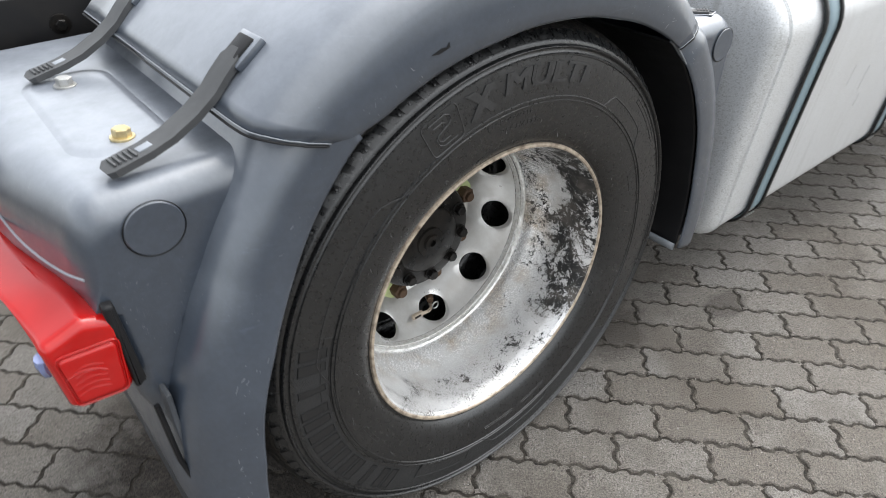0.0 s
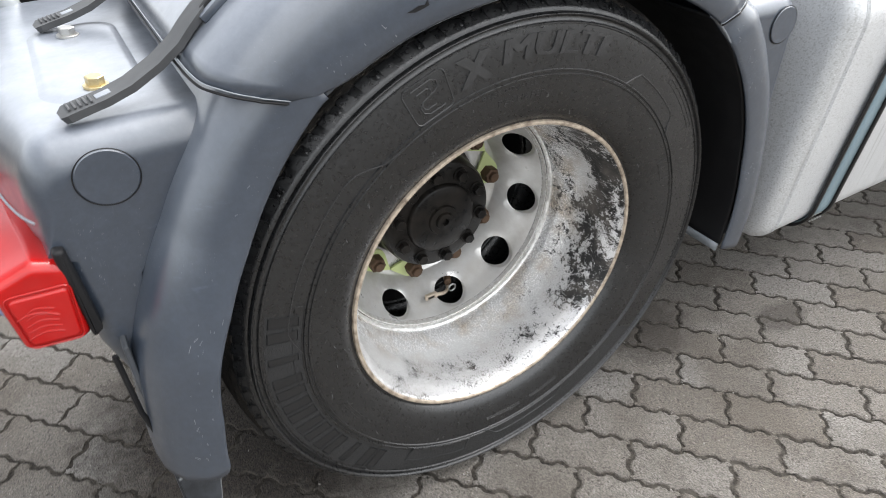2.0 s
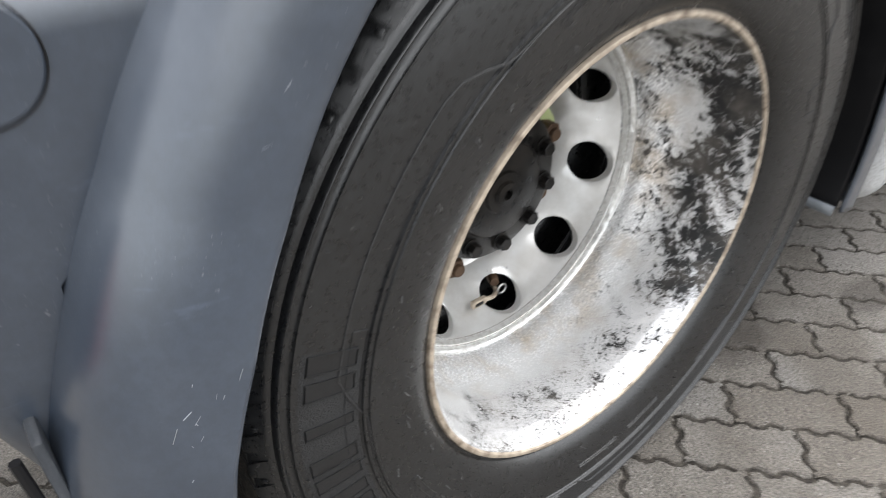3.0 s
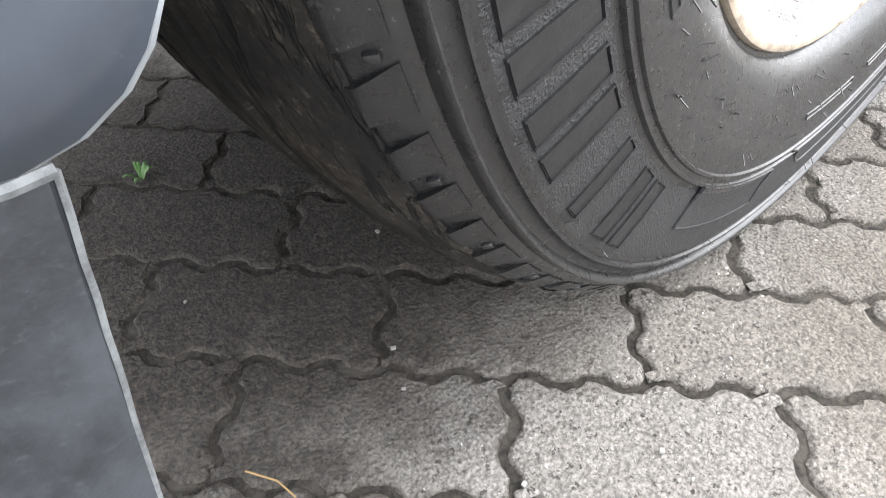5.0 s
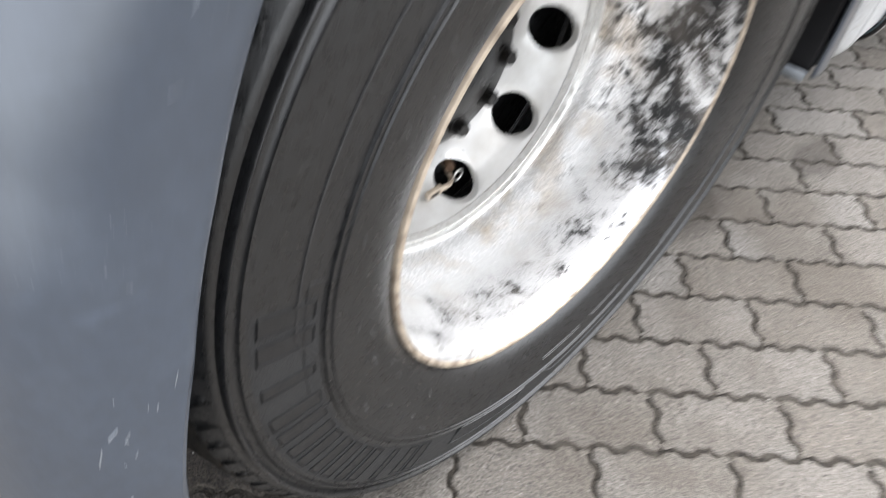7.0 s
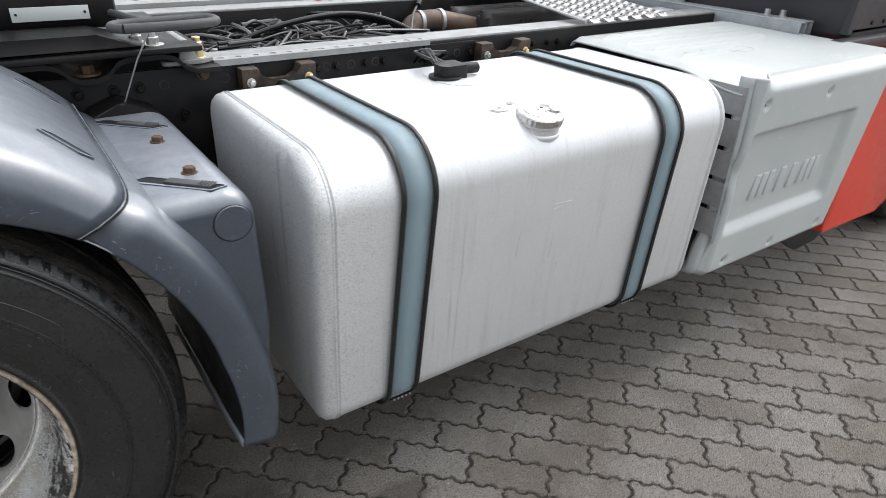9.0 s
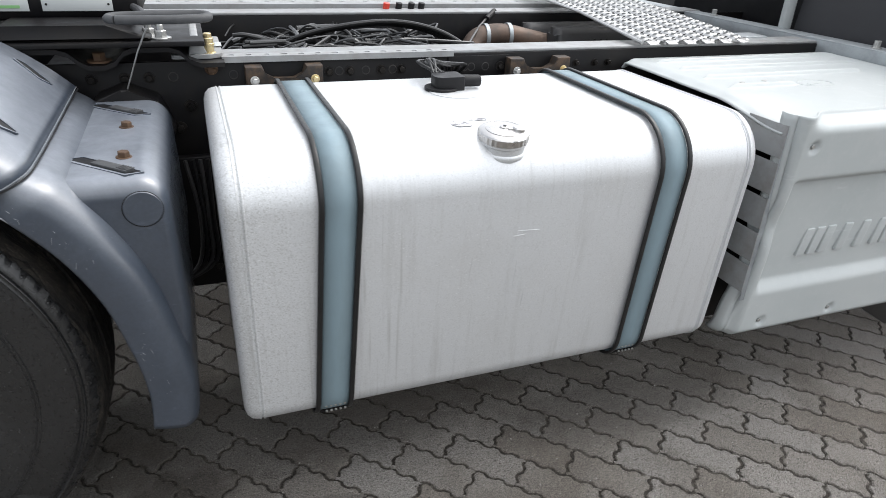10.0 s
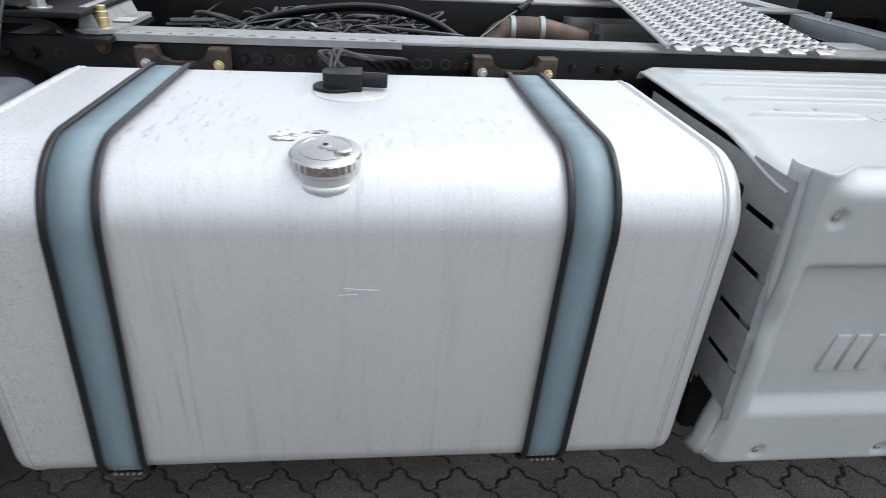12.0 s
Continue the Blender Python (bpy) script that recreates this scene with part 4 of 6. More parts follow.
part("valve_cap", pin((0.052, 0.305, 0.280), (-0.5, -0.8, 0.1), 0.008, 0.022, 12), M_RUST, valve)
part("valve_ring", rod([(0.044 + 0.009 * math.cos(t), 0.272, 0.276 + 0.009 * math.sin(t)) for t in [2 * math.pi * k / 16 for k in range(17)]], 0.0022, 6), M_ZINC, valve)
part("brake_rod", rod([(0.05, 0.40, 0.20), (0.26, 0.36, 0.36)], 0.006, 8), M_GALV, wheel)
part("inner_rim", lathe([(0.285, 0.36), (0.25, 0.40), (0.245, 0.46), (0.25, 0.56), (0.285, 0.63)], 64), M_FRAME, wheel)

# ---- mudguard: straps, bolts, plugs and lips
nd = Nodes("faded_strap_rubber")
sm = nd.noise(40, 5)
M_STRAP = nd.set(nd.mix(sm, (0.03, 0.031, 0.033), (0.07, 0.072, 0.075)), 0.6)
nd.bump((nd.noise(400, 2), 0.2, 0.0004))


def ribbon(points, width, thick, across):
    """A flat band along points, as wide as width along across."""
    w2 = Vector(across).normalized() * width / 2
    pts_ = [Vector(p) for p in points]
    rings = []
    for i, p in enumerate(pts_):
        d = (pts_[min(i + 1, len(pts_) - 1)] - pts_[max(i - 1, 0)]).normalized()
        nrm = d.cross(w2).normalized() * thick / 2
        k = 0.55 if i in (0, len(pts_) - 1) else 1.0
        rings.append([p - w2 * k - nrm, p + w2 * k - nrm, p + w2 * k + nrm, p - w2 * k + nrm])
    return loft(rings)


for y in (0.085, 0.455):
    pts_ = [(-0.589, y - 0.001, 0.9255), (-0.583, y, 0.929), (-0.570, y + 0.001, 0.932), (-0.54, y + 0.004, 0.938), (-0.51, y + 0.008, 0.947), (-0.475, y + 0.013, 0.964), (-0.447, y + 0.018, 0.982),
            (-0.430, y + 0.020, 0.999), (-0.412, y + 0.022, 1.015), (-0.400, y + 0.023, 1.024)]
    st = part("rubber_strap", ribbon(pts_, 0.036, 0.009, (-0.12, 0.99, 0)), M_STRAP, guard, "faded black rubber mudguard strap", angle=30)
    bm = bmesh.new()
    for k in range(5):
        box((-0.580 + 0.0062 * k, y + 0.001, 0.9362 + 0.0012 * k), (0.003, 0.022, 0.003), 0.001, Matrix.Rotation(0.12, 4, "Z"), bm)
    part("grip_rib", bm, M_STRAP, st)
    part("strap_slot", box((-0.541, y + 0.004, 0.9418), (0.018, 0.014, 0.0035), 0.0008, Matrix.Rotation(-0.22, 4, "Y") @ Matrix.Rotation(0.12, 4, "Z")), M_EDGE, st)
    part("strap_recess", box((-0.395, y + 0.024, 1.021), (0.05, 0.052, 0.012), 0.004, Matrix.Rotation(radians(-38), 4, "Y")), M_GUARD, guard)
    # black box painted for the shade inside the recess
    part("strap_pocket_shade", box((-0.3975, y + 0.024, 1.0235), (0.036, 0.036, 0.012), 0.003, Matrix.Rotation(radians(-38), 4, "Y")), M_BLACKP, guard)
for x, y, z, m_ in ((-0.542, 0.178, 0.9212, M_BRASS), (-0.551, 0.409, 0.9212, M_ZINC), (0.604, 0.166, 0.904, M_RUST), (0.597, 0.381, 0.904, M_RUST)):
    part("guard_bolt", bolt((x, y, z), (0.05, 0, 1), 0.0115, 0.014, 0.0155), m_, guard, angle=30)
# a raised, rounded pad round the rear bolts
pad = rounded([(-0.61, 0.14), (-0.48, 0.14), (-0.48, 0.48), (-0.61, 0.48)], 0.05, 8)
rings = []
for off, z in ((1.0, 0.9180), (0.985, 0.9182), (0.95, 0.9191), (0.90, 0.9207), (0.875, 0.9213), (0.85, 0.9216), (0.80, 0.9217)):
    rings.append([(-0.545 + (x + 0.545) * (1 - 1.6 * (1 - off)), 0.31 + (y - 0.31) * off, z + (x + 0.545) * 0.024) for x, y in pad])
crisp(part("raised_pad", loft(rings, True, True), M_GUARD, guard, angle=60))
for c, d in (((-0.565, 0.0372, 0.866), (0, -1, 0)), ((0.635, 0.0292, 0.847), (0, -1, 0))):
    part("round_plug", pin(c, d, 0.0345, 0.0022, 40, bevel=0.001), M_GUARD, guard, angle=30)
    ring = [Vector(c) + Vector((0.0358 * math.cos(t), -0.0006, 0.0358 * math.sin(t))) for t in [2 * math.pi * k / 48 for k in range(49)]]
    part("plug_groove", rod(ring, 0.0007, 5), M_BLACKP, guard)
# sunk pockets with a raised rim: strap slots of the front box, and grips of the top section


def pocket(place, length, width, slant, floor, with_strap):
    """A slanting pocket. place: a matrix whose x runs along it and z stands on the surface."""
    q = [(-length / 2, -width / 2), (length / 2 - slant, -width / 2), (length / 2, width / 2), (-length / 2 + slant, width / 2)]
    outer, inner = rounded(q, 0.006, 4), rounded([(x * (1 - 0.007 / length), y * (1 - 0.010 / width)) for x, y in q], 0.004, 4)
    bm_ = loft([[place @ Vector((x, y, z)) for x, y in ring] for ring, z in ((outer, -0.004), (outer, 0.0012), (inner, 0.0016), (inner, -0.004))], True, False)
    rim_ = part("pocket_rim", bm_, M_GUARD, guard, angle=40)
    # where black, the floor carries a deep recess's shade as colour
    part("pocket_floor", loft([[place @ Vector((x, y, z)) for x, y in inner] for z in (-0.003, 0.0004)]), floor, rim_)
    if with_strap:
        m_ = place @ Matrix.Translation((length * 0.12, 0, 0.003))
        st_ = part("strap_end", box((0, 0, 0), (length * 0.5, width * 0.62, 0.007), 0.002), M_STRAP, rim_)
        st_.data.transform(m_)
        for k in range(5):
            rib_ = part("strap_rib", box((length * (0.12 + 0.035 * k), 0, 0.0045), (0.0026, width * 0.5, 0.002), 0.0006), M_STRAP, rim_)
            rib_.data.transform(m_)


for y0, y1 in ((0.185, 0.055), (0.60, 0.47)):
    way = math.atan2(y1 - y0, 0.13)
    pocket(Matrix.Translation((0.572, (y0 + y1) / 2, 0.9058)) @ Matrix.Rotation(way, 4, "Z"), 0.185, 0.036, 0.02, M_BLACKP, True)
for a, y, floor in ((66, 0.20, M_GUARD), (66, 0.55, M_GUARD), (51, 0.13, M_BLACKP), (51, 0.52, M_BLACKP)):
    c = Vector(polar(a, 0.6535, y))
    pocket(Matrix.Translation(c) @ Matrix.Rotation(radians(90 - a), 4, "Y") @ Matrix.Rotation(-0.5, 4, "Z"), 0.105, 0.030, 0.025, floor, False)
# a worn bright edge along the lip, a torn place in it
for ob, lo_, hi_, dy in ((top, 48.5, 126.8, -0.0165), (rear, 128, 184.5, -0.013), (front, -12, 46.5, -0.013)):
    line_ = [polar(lo_ + (hi_ - lo_) * k / 40, (top_lip if ob is top else lambda q: lerp(LIP, q))(lo_ + (hi_ - lo_) * k / 40) + 0.0005, dy - 0.001 + (lerp(FLARE, lo_ + (hi_ - lo_) * k / 40) if ob is rear else 0.0)) for k in range(41)]
    if ob is rear:
        line_ = [(x, y - 0.001, z) for x, y, z in rear_lip[1:] + rear_foot[1:]]
    part("lip_edge", rod(line_, 0.0008 if ob is rear else 0.0016, 6), M_EDGE, ob)
# the gap's shade as a black rod, and the worn edge where sections meet
for a_, skew_, gap in ((127.6, 6.4, 0.45), (47.4, -4.2, -0.45)):
    run, dark = [], []
    for r_, y_ in top_cross(a_)[:15]:
        o_ = max(0.0, min(1.0, (r_ - 0.53) / 0.11)) * skew_
        out_ = 0.0022
        run.append(polar(a_ + o_, r_ + (out_ if y_ > -0.005 else 0.0), y_ - (out_ if y_ < 0.05 else 0.0)))
        dark.append(polar(a_ + o_ + gap, r_ + (0.0008 if y_ > -0.005 else 0.0), y_ - (0.0012 if y_ < 0.05 else 0.0)))
    part("section_edge", rod(run, 0.0008, 6, None, 4), M_EDGE, top)
    part("section_gap_shade", rod(dark, 0.0017, 6, None, 4), M_BLACKP, top)
tear = [(x - 0.075, y, z - 0.0095) for x, y, z in ((-0.128, -0.0242, 1.0195), (-0.122, -0.0242, 1.0215), (-0.112, -0.0242, 1.0255), (-0.104, -0.0242, 1.0255), (-0.100, -0.0242, 1.031), (-0.098, -0.0242, 1.0245), (-0.106, -0.0242, 1.0215), (-0.117, -0.0242, 1.0185))]
part("torn_spot", loft([tear, [(x, y + 0.002, z) for x, y, z in tear]]), M_BLACKP, top, smooth=False)


def smooth01(t):
    t = max(0.0, min(1.0, t))
    return t * t * (3 - 2 * t)


# light scuffs and scratches on the flat bands
rnd = random.Random(12)
for ob, spans in ((rear, ((134, 150, 4), (160, 178, 20), (176, 185, 8))), (front, ((-8, 12, 14), (20, 44, 12))), (top, ((50, 58, 10), (114, 124, 9)))):
    bm = bmesh.new()
    for a_lo, a_hi, count in spans:
        for k in range(count):
            a = rnd.uniform(a_lo, a_hi)
            r = lerp(LIP, a) + rnd.uniform(0.008, 0.042)
            length, d = rnd.choice((0.0015, 0.002, 0.003, 0.004, 0.007, 0.012)), rnd.uniform(-0.8, 0.8) + (1.2 if ob is top else 0.0)
            y = -0.0197 if ob is not top else -0.0232
            if ob is rear:
                y += lerp(FLARE, a) * (1 - (r - lerp(LIP, a)) / 0.095) ** 0.7 + 0.0006
            p = Vector(polar(a, r, y))
            along = Vector((-math.sin(radians(a) + d), 0, math.cos(radians(a) + d)))
            rod([p - along * length / 2, p + along * 0.1 * length, p + along * length / 2], rnd.choice((0.0002, 0.0003, 0.0004)), 5, bm)
    part("scuff", bm, M_EDGE, ob, kind="stuff")

# ---- tail lamp
nd = Nodes("red_lamp_plastic")
M_RED = nd.set(nd.mix(nd.noise(30, 3), (0.33, 0.003, 0.003), (0.44, 0.008, 0.007)), 0.06, 0.0, **{"Coat Weight": 0.15, "Coat Roughness": 0.04})
nd.bump((nd.noise(5, 2), 0.1, 0.002))
M_SKY_GLINT = Nodes("pale_blue_sky_reflection").set((0.25, 0.33, 0.62), 0.12, 0.0, **{"Coat Weight": 0.6, "Coat Roughness": 0.05})
M_PAINTRED = plastic("red_cab_paint", (0.55, 0.035, 0.018), (0.6, 0.07, 0.04), (0.3, 0.42), 0.1, 0.05)
lamp = new("tail_lamp")
lamp.parent = truck
tagged(lamp, "red tail lamp with black housing under the mudguard box")
poly = rounded([(-0.714, 0.668), (-0.641, 0.660), (-0.634, 0.776), (-0.672, 0.790), (-0.722, 0.772)], 0.012, 4)
bm = soft_box(poly, (-0.682, 0.726), 0.024, 0.42, 0.016, 0.24, 26)
for v in bm.verts:
    t = smooth01((v.co.y - 0.03) / 0.27)
    v.co.x -= 0.036 * t
    low = 0.66 + 0.105 * smooth01((v.co.y - 0.045) / 0.10)
    v.co.z = low + (v.co.z - 0.66) * (0.79 - low) / 0.13
crisp(part("lens", bm, M_RED, lamp, angle=55))
poly = rounded([(-0.704, 0.680), (-0.650, 0.674), (-0.645, 0.748), (-0.710, 0.752)], 0.007, 4)
crisp(part("end_lens", soft_box(poly, (-0.684, 0.713), 0.0205, 0.05, 0.006, 0.12, 2), M_RED, lamp, angle=50))
outline = rounded([(-0.706, 0.676), (-0.648, 0.670), (-0.642, 0.752), (-0.712, 0.756)], 0.008, 4)
part("lens_seam", rod([(x, 0.0225, z) for x, z in outline + outline[:1]], 0.0011, 6), M_RED, lamp)
part("lens_arc", rod([(-0.708, 0.0212, 0.722), (-0.693, 0.0202, 0.727), (-0.677, 0.0202, 0.724), (-0.664, 0.0208, 0.714)], 0.0009, 6, None, 4), M_RED, lamp)
# the sky's reflection in the lens, added as a blue strip
part("sky_glint_strip", rod([(-0.7215, 0.050, 0.745), (-0.7225, 0.062, 0.722), (-0.7205, 0.078, 0.700)], 0.0075, 8, None, 4), M_SKY_GLINT, lamp, "pale blue strip in place of the sky's reflection in the lens")
for k in range(5):
    part("lens_rib", rod([(-0.704 + 0.002 * k, 0.0206, 0.692 + 0.009 * k), (-0.684, 0.0202, 0.697 + 0.009 * k), (-0.666, 0.0206, 0.690 + 0.009 * k)], 0.0006, 6, None, 4), M_RED, lamp)
part("seam_ridge", rod([(-0.652, 0.042, 0.829), (-0.665, 0.068, 0.83), (-0.680, 0.12, 0.831), (-0.692, 0.19, 0.832), (-0.701, 0.30, 0.832)], 0.0016, 6, None, 4), M_EDGE, guard)
poly = rounded([(-0.648, 0.797), (-0.634, 0.795), (-0.627, 0.672), (-0.641, 0.655)], 0.005, 3)
part("housing", prism(poly, 0.024, 0.40, 0.005), M_BLACKP, lamp, angle=40)

# ---- mud flap
nd = Nodes("scuffed_flap_rubber")
cl, st_, gr = nd.noise(14, 6, 0.7), nd.noise(30, 6, 0.7, (1.0, 1.0, 0.25)), nd.noise(220, 4, 0.7)
fc_ = nd.mix(nd.ramp(cl, [(0.38, 0.0), (0.66, 1.0)]), (0.014, 0.016, 0.019), (0.045, 0.05, 0.058))
fc_ = nd.mix(nd.ramp(st_, [(0.5, 0.0), (0.75, 0.5)]), fc_, (0.075, 0.083, 0.096))
M_FLAP = nd.set(nd.mix(nd.ramp(gr, [(0.58, 0.0), (0.7, 0.22)]), fc_, (0.10, 0.105, 0.11)), 0.5)
nd.bump((gr, 0.4, 0.0008), (cl, 0.3, 0.004))
M_SCUFF = metal("scuffed_rubber_edge", (0.16, 0.17, 0.175), (0.03, 0.03, 0.032), (0.5, 0.7), 0.0, 0.9, None, 0.3, 130)
flap = new("mud_flap")
flap.parent = truck
tagged(flap, "dark grey rubber mud flap with scuffed edges")
part("sheet", box((-0.612, 0.31, 0.42), (0.008, 0.60, 0.44), 0.003), M_FLAP, flap)
poly = [(-0.612, 0.362), (-0.550, 0.362), (-0.575, 0.19), (-0.592, 0.128), (-0.608, 0.135)]
part("folded_edge", prism(poly, 0.004, 0.012, 0.002), M_FLAP, flap, angle=30)
rnd = random.Random(31)
for q0, q1 in (((-0.612, 0.362), (-0.550, 0.362)), ((-0.550, 0.362), (-0.575, 0.19))):
    scuff_ = [(q0[0] + (q1[0] - q0[0]) * k / 14 + rnd.uniform(-1, 1) * 0.0002, 0.0048, q0[1] + (q1[1] - q0[1]) * k / 14 + rnd.uniform(-1, 1) * 0.0002) for k in range(15)]
    part("scuffed_rim", rod(scuff_, 0.0019 if q0[1] == q1[1] else 0.0011, 6), M_SCUFF, flap)
part("stay", rod([(-0.628, 0.02, 0.625), (-0.624, 0.012, 0.52), (-0.600, 0.0, 0.38)], 0.004, 8), M_BLACKP, flap)

# ---- fuel tank: cap, sender, brackets, seams
c0 = Vector((1.368, 0.034, 0.0))
bm = lathe([(0.050, 0.0), (0.050, 0.028), (0.0530, 0.031), (0.0540, 0.036), (0.0525, 0.040), (0.0505, 0.042), (0.0505, 0.055), (0.054, 0.058), (0.054, 0.066), (0.050, 0.068)], 48, (0, 0, 0))
up = Matrix.Translation((c0.x, c0.y, 0.871)) @ Matrix.Rotation(radians(7), 4, "X") @ Matrix.Rotation(radians(90), 4, "X")
bmesh.ops.transform(bm, matrix=up, verts=bm.verts)
part("filler_neck", bm, M_TANK, tank, angle=40)
bm = lathe([(0.0535, 0.062), (0.0555, 0.064), (0.056, 0.078), (0.054, 0.081), (0.049, 0.0835), (0.030, 0.0875), (0.0005, 0.089)], 64, (0, 0, 0))
for v in bm.verts:
    r = math.hypot(v.co.x, v.co.z)
    if r > 0.0545:
        k_ = 1 + 0.014 * math.copysign(1, math.sin(34 * math.atan2(v.co.z, v.co.x)))
        v.co.x, v.co.z = v.co.x * k_, v.co.z * k_
bmesh.ops.transform(bm, matrix=up, verts=bm.verts)
cap = part("filler_cap", bm, M_CHROME, tank, "polished metal filler cap with a key lock", angle=30)
bm = lathe([(0.0105, 0.086), (0.0105, 0.0905), (0.008, 0.0915), (0.0005, 0.0915)], 24, (0, 0, 0))
bmesh.ops.transform(bm, matrix=up, verts=bm.verts)
part("key_lock", bm, M_CHROME, cap, angle=30)
bm = lathe([(0.0042, 0.0912), (0.0042, 0.0921), (0.0005, 0.0922)], 16, (0, 0, 0))
bmesh.ops.transform(bm, matrix=up, verts=bm.verts)
part("keyhole", bm, M_HUB, cap)
for r_ in (0.0135, 0.042):
    bm = lathe([(r_, 0.0845), (r_, 0.0885 if r_ < 0.02 else 0.0862), (r_ - 0.0012, 0.0889 if r_ < 0.02 else 0.0866), (r_ - 0.0022, 0.0845)], 40, (0, 0, 0))
    bmesh.ops.transform(bm, matrix=up, verts=bm.verts)
    part("cap_ring", bm, M_CHROME, cap)
bm = lathe([(0.014, 0.084), (0.014, 0.092), (0.0115, 0.094), (0.0005, 0.0942)], 24, (0.027, 0, 0.015))
box((0.014, 0.0885, 0.012), (0.024, 0.006, 0.009), 0.002, None, bm)
bmesh.ops.transform(bm, matrix=up, verts=bm.verts)
part("lock_cover", bm, M_CHROME, cap, angle=30)
# fuel level sender with plug and leads
plate = lathe([(0.0005, 0.0), (0.072, 0.0), (0.074, 0.0008), (0.074, 0.0022), (0.072, 0.003), (0.0005, 0.003)], 56, (0, 0, 0))
bmesh.ops.transform(plate, matrix=Matrix.Translation((1.395, 0.38, 0.9495)) @ Matrix.Rotation(radians(90), 4, "X"), verts=plate.verts)
sender = part("sender_plate", plate, M_TANK, tank, angle=40)
sb = rounded([(1.338, 0.375), (1.418, 0.375), (1.418, 0.445), (1.338, 0.445)], [0.02, 0.006, 0.006, 0.03], 5)
part("sender_body", prism(sb, 0.953, 0.988, 0.0, axis="z"), M_BLACKP, sender, "black plastic fuel level sender", angle=40)
part("sender_flange", pin((1.362, 0.405, 0.951), (0, 0, 1), 0.045, 0.008, 32), M_BLACKP, sender)
part("plug", pin((1.418, 0.405, 0.972), (1, -0.02, -0.03), 0.0155, 0.052, 12), M_BLACKP, sender)
rnd = random.Random(5)
for k in range(5):
    p = [(1.35 + 0.008 * k, 0.44, 0.985), (1.345 + rnd.uniform(-0.02, 0.03), 0.50, 1.0 + rnd.uniform(0, 0.012)), (1.37 + 0.02 * k, 0.56 + rnd.uniform(-0.02, 0.02), 0.985), (1.42 + 0.025 * k, 0.63, 0.965), (1.45 + 0.02 * k, 0.70, 0.93)]
    part("sender_lead", rod(p, 0.0048, 8, None, 5), M_RUBBER, sender)
# what is left of a torn sticker
nd = Nodes("torn_sticker")
M_STICK = nd.set(nd.mix(nd.ramp(nd.noise(70, 4), [(0.42, 0.0), (0.55, 1.0)]), (0.7, 0.7, 0.7), (0.16, 0.16, 0.17)), 0.6)
for x, y, w_, h_ in ((1.296, 0.098, 0.042, 0.055), (1.352, 0.118, 0.026, 0.02), (1.328, 0.12, 0.010, 0.012)):
    ragged = [(x + w_ * (math.cos(t) * 0.55 + 0.07 * math.sin(5 * t)), y + h_ * (math.sin(t) * 0.5 + 0.08 * math.cos(4 * t))) for t in [2 * math.pi * k / 18 for k in range(18)]]
    part("sticker_rest", prism(ragged, 0.9505, 0.9512, 0.0, axis="z"), M_STICK, tank, smooth=False)
# seams welded round both ends: two fine ridges
for x in (TX0 + 0.034, TX0 + 0.043, TX1 - 0.034, TX1 - 0.043):
    ring = tank_ring(x, -0.0004)
    part("weld_seam", rod(ring + [ring[0]], 0.0017, 6), M_TANK, tank)
# strap feet with their rivets, and the brackets that carry the tank
for x0, low in ((0.952, 0.019), (1.752, 0.0085)):
    foot = part("strap_foot", box((x0 + 0.04 - low, 0.050, 0.282), (0.07, 0.05, 0.010), 0.003), M_FRAME, tank)
    bm = bmesh.new()
    for k in range(5):
        for j in range(2):
            pin((x0 + 0.018 - low + 0.011 * k, -0.0035 + 0.003 * j, 0.306 + 0.012 * j), (0, -1, 0.1), 0.0028, 0.003, 8, bm)
    part("rivet", bm, M_ZINC, foot)
    part("carrier", box((x0 + 0.04, 0.42, 0.268), (0.09, 0.56, 0.03), 0.006), M_FRAME, tank)
    part("carrier_post", box((x0 + 0.04, 0.685, 0.55), (0.09, 0.04, 0.60), 0.006), M_FRAME, tank)
    prof_ = [(-0.066, 0.972), (-0.02, 0.972), (-0.012, 0.948), (0.012, 0.936), (0.068, 0.936), (0.092, 0.948), (0.1, 0.972), (0.146, 0.972), (0.146, 0.905), (-0.066, 0.905)]
    br = part("strap_bracket", prism([(x0 + a, z) for a, z in prof_], 0.66, 0.700, 0.004), M_RUSTY, tank, "rust-stained black strap bracket", angle=30)
    part("bracket_bolt", bolt((x0 - 0.043, 0.661, 0.935), (0, -1, 0), 0.0085, 0.014, 0.0125), M_ZINC, br, angle=30)
    part("bracket_bolt", bolt((x0 + 0.123, 0.661, 0.935), (0, -1, 0), 0.0085, 0.014, 0.0125), M_BRASS, br, angle=30)
# scratches in the front
for x, z, dx, dz in ((1.395, 0.735, 0.055, -0.004), (1.385, 0.722, 0.03, 0.002), (1.285, 0.62, 0.004, 0.06), (1.40, 0.58, 0.003, 0.075), (1.43, 0.52, 0.002, 0.04)):
    y0_, y1_ = [-0.0335 + max(0.0, 0.70 - q) * 0.085 for q in (z, z + dz)]
    part("scratch", rod([(x, y0_, z), (x + dx, y1_, z + dz)], 0.0008, 5), M_TANK, tank)

# ---- side cover in front of the tank
cover = new("side_cover")
cover.parent = truck
tagged(cover, "dented off-white plastic side cover with a ribbed lid")


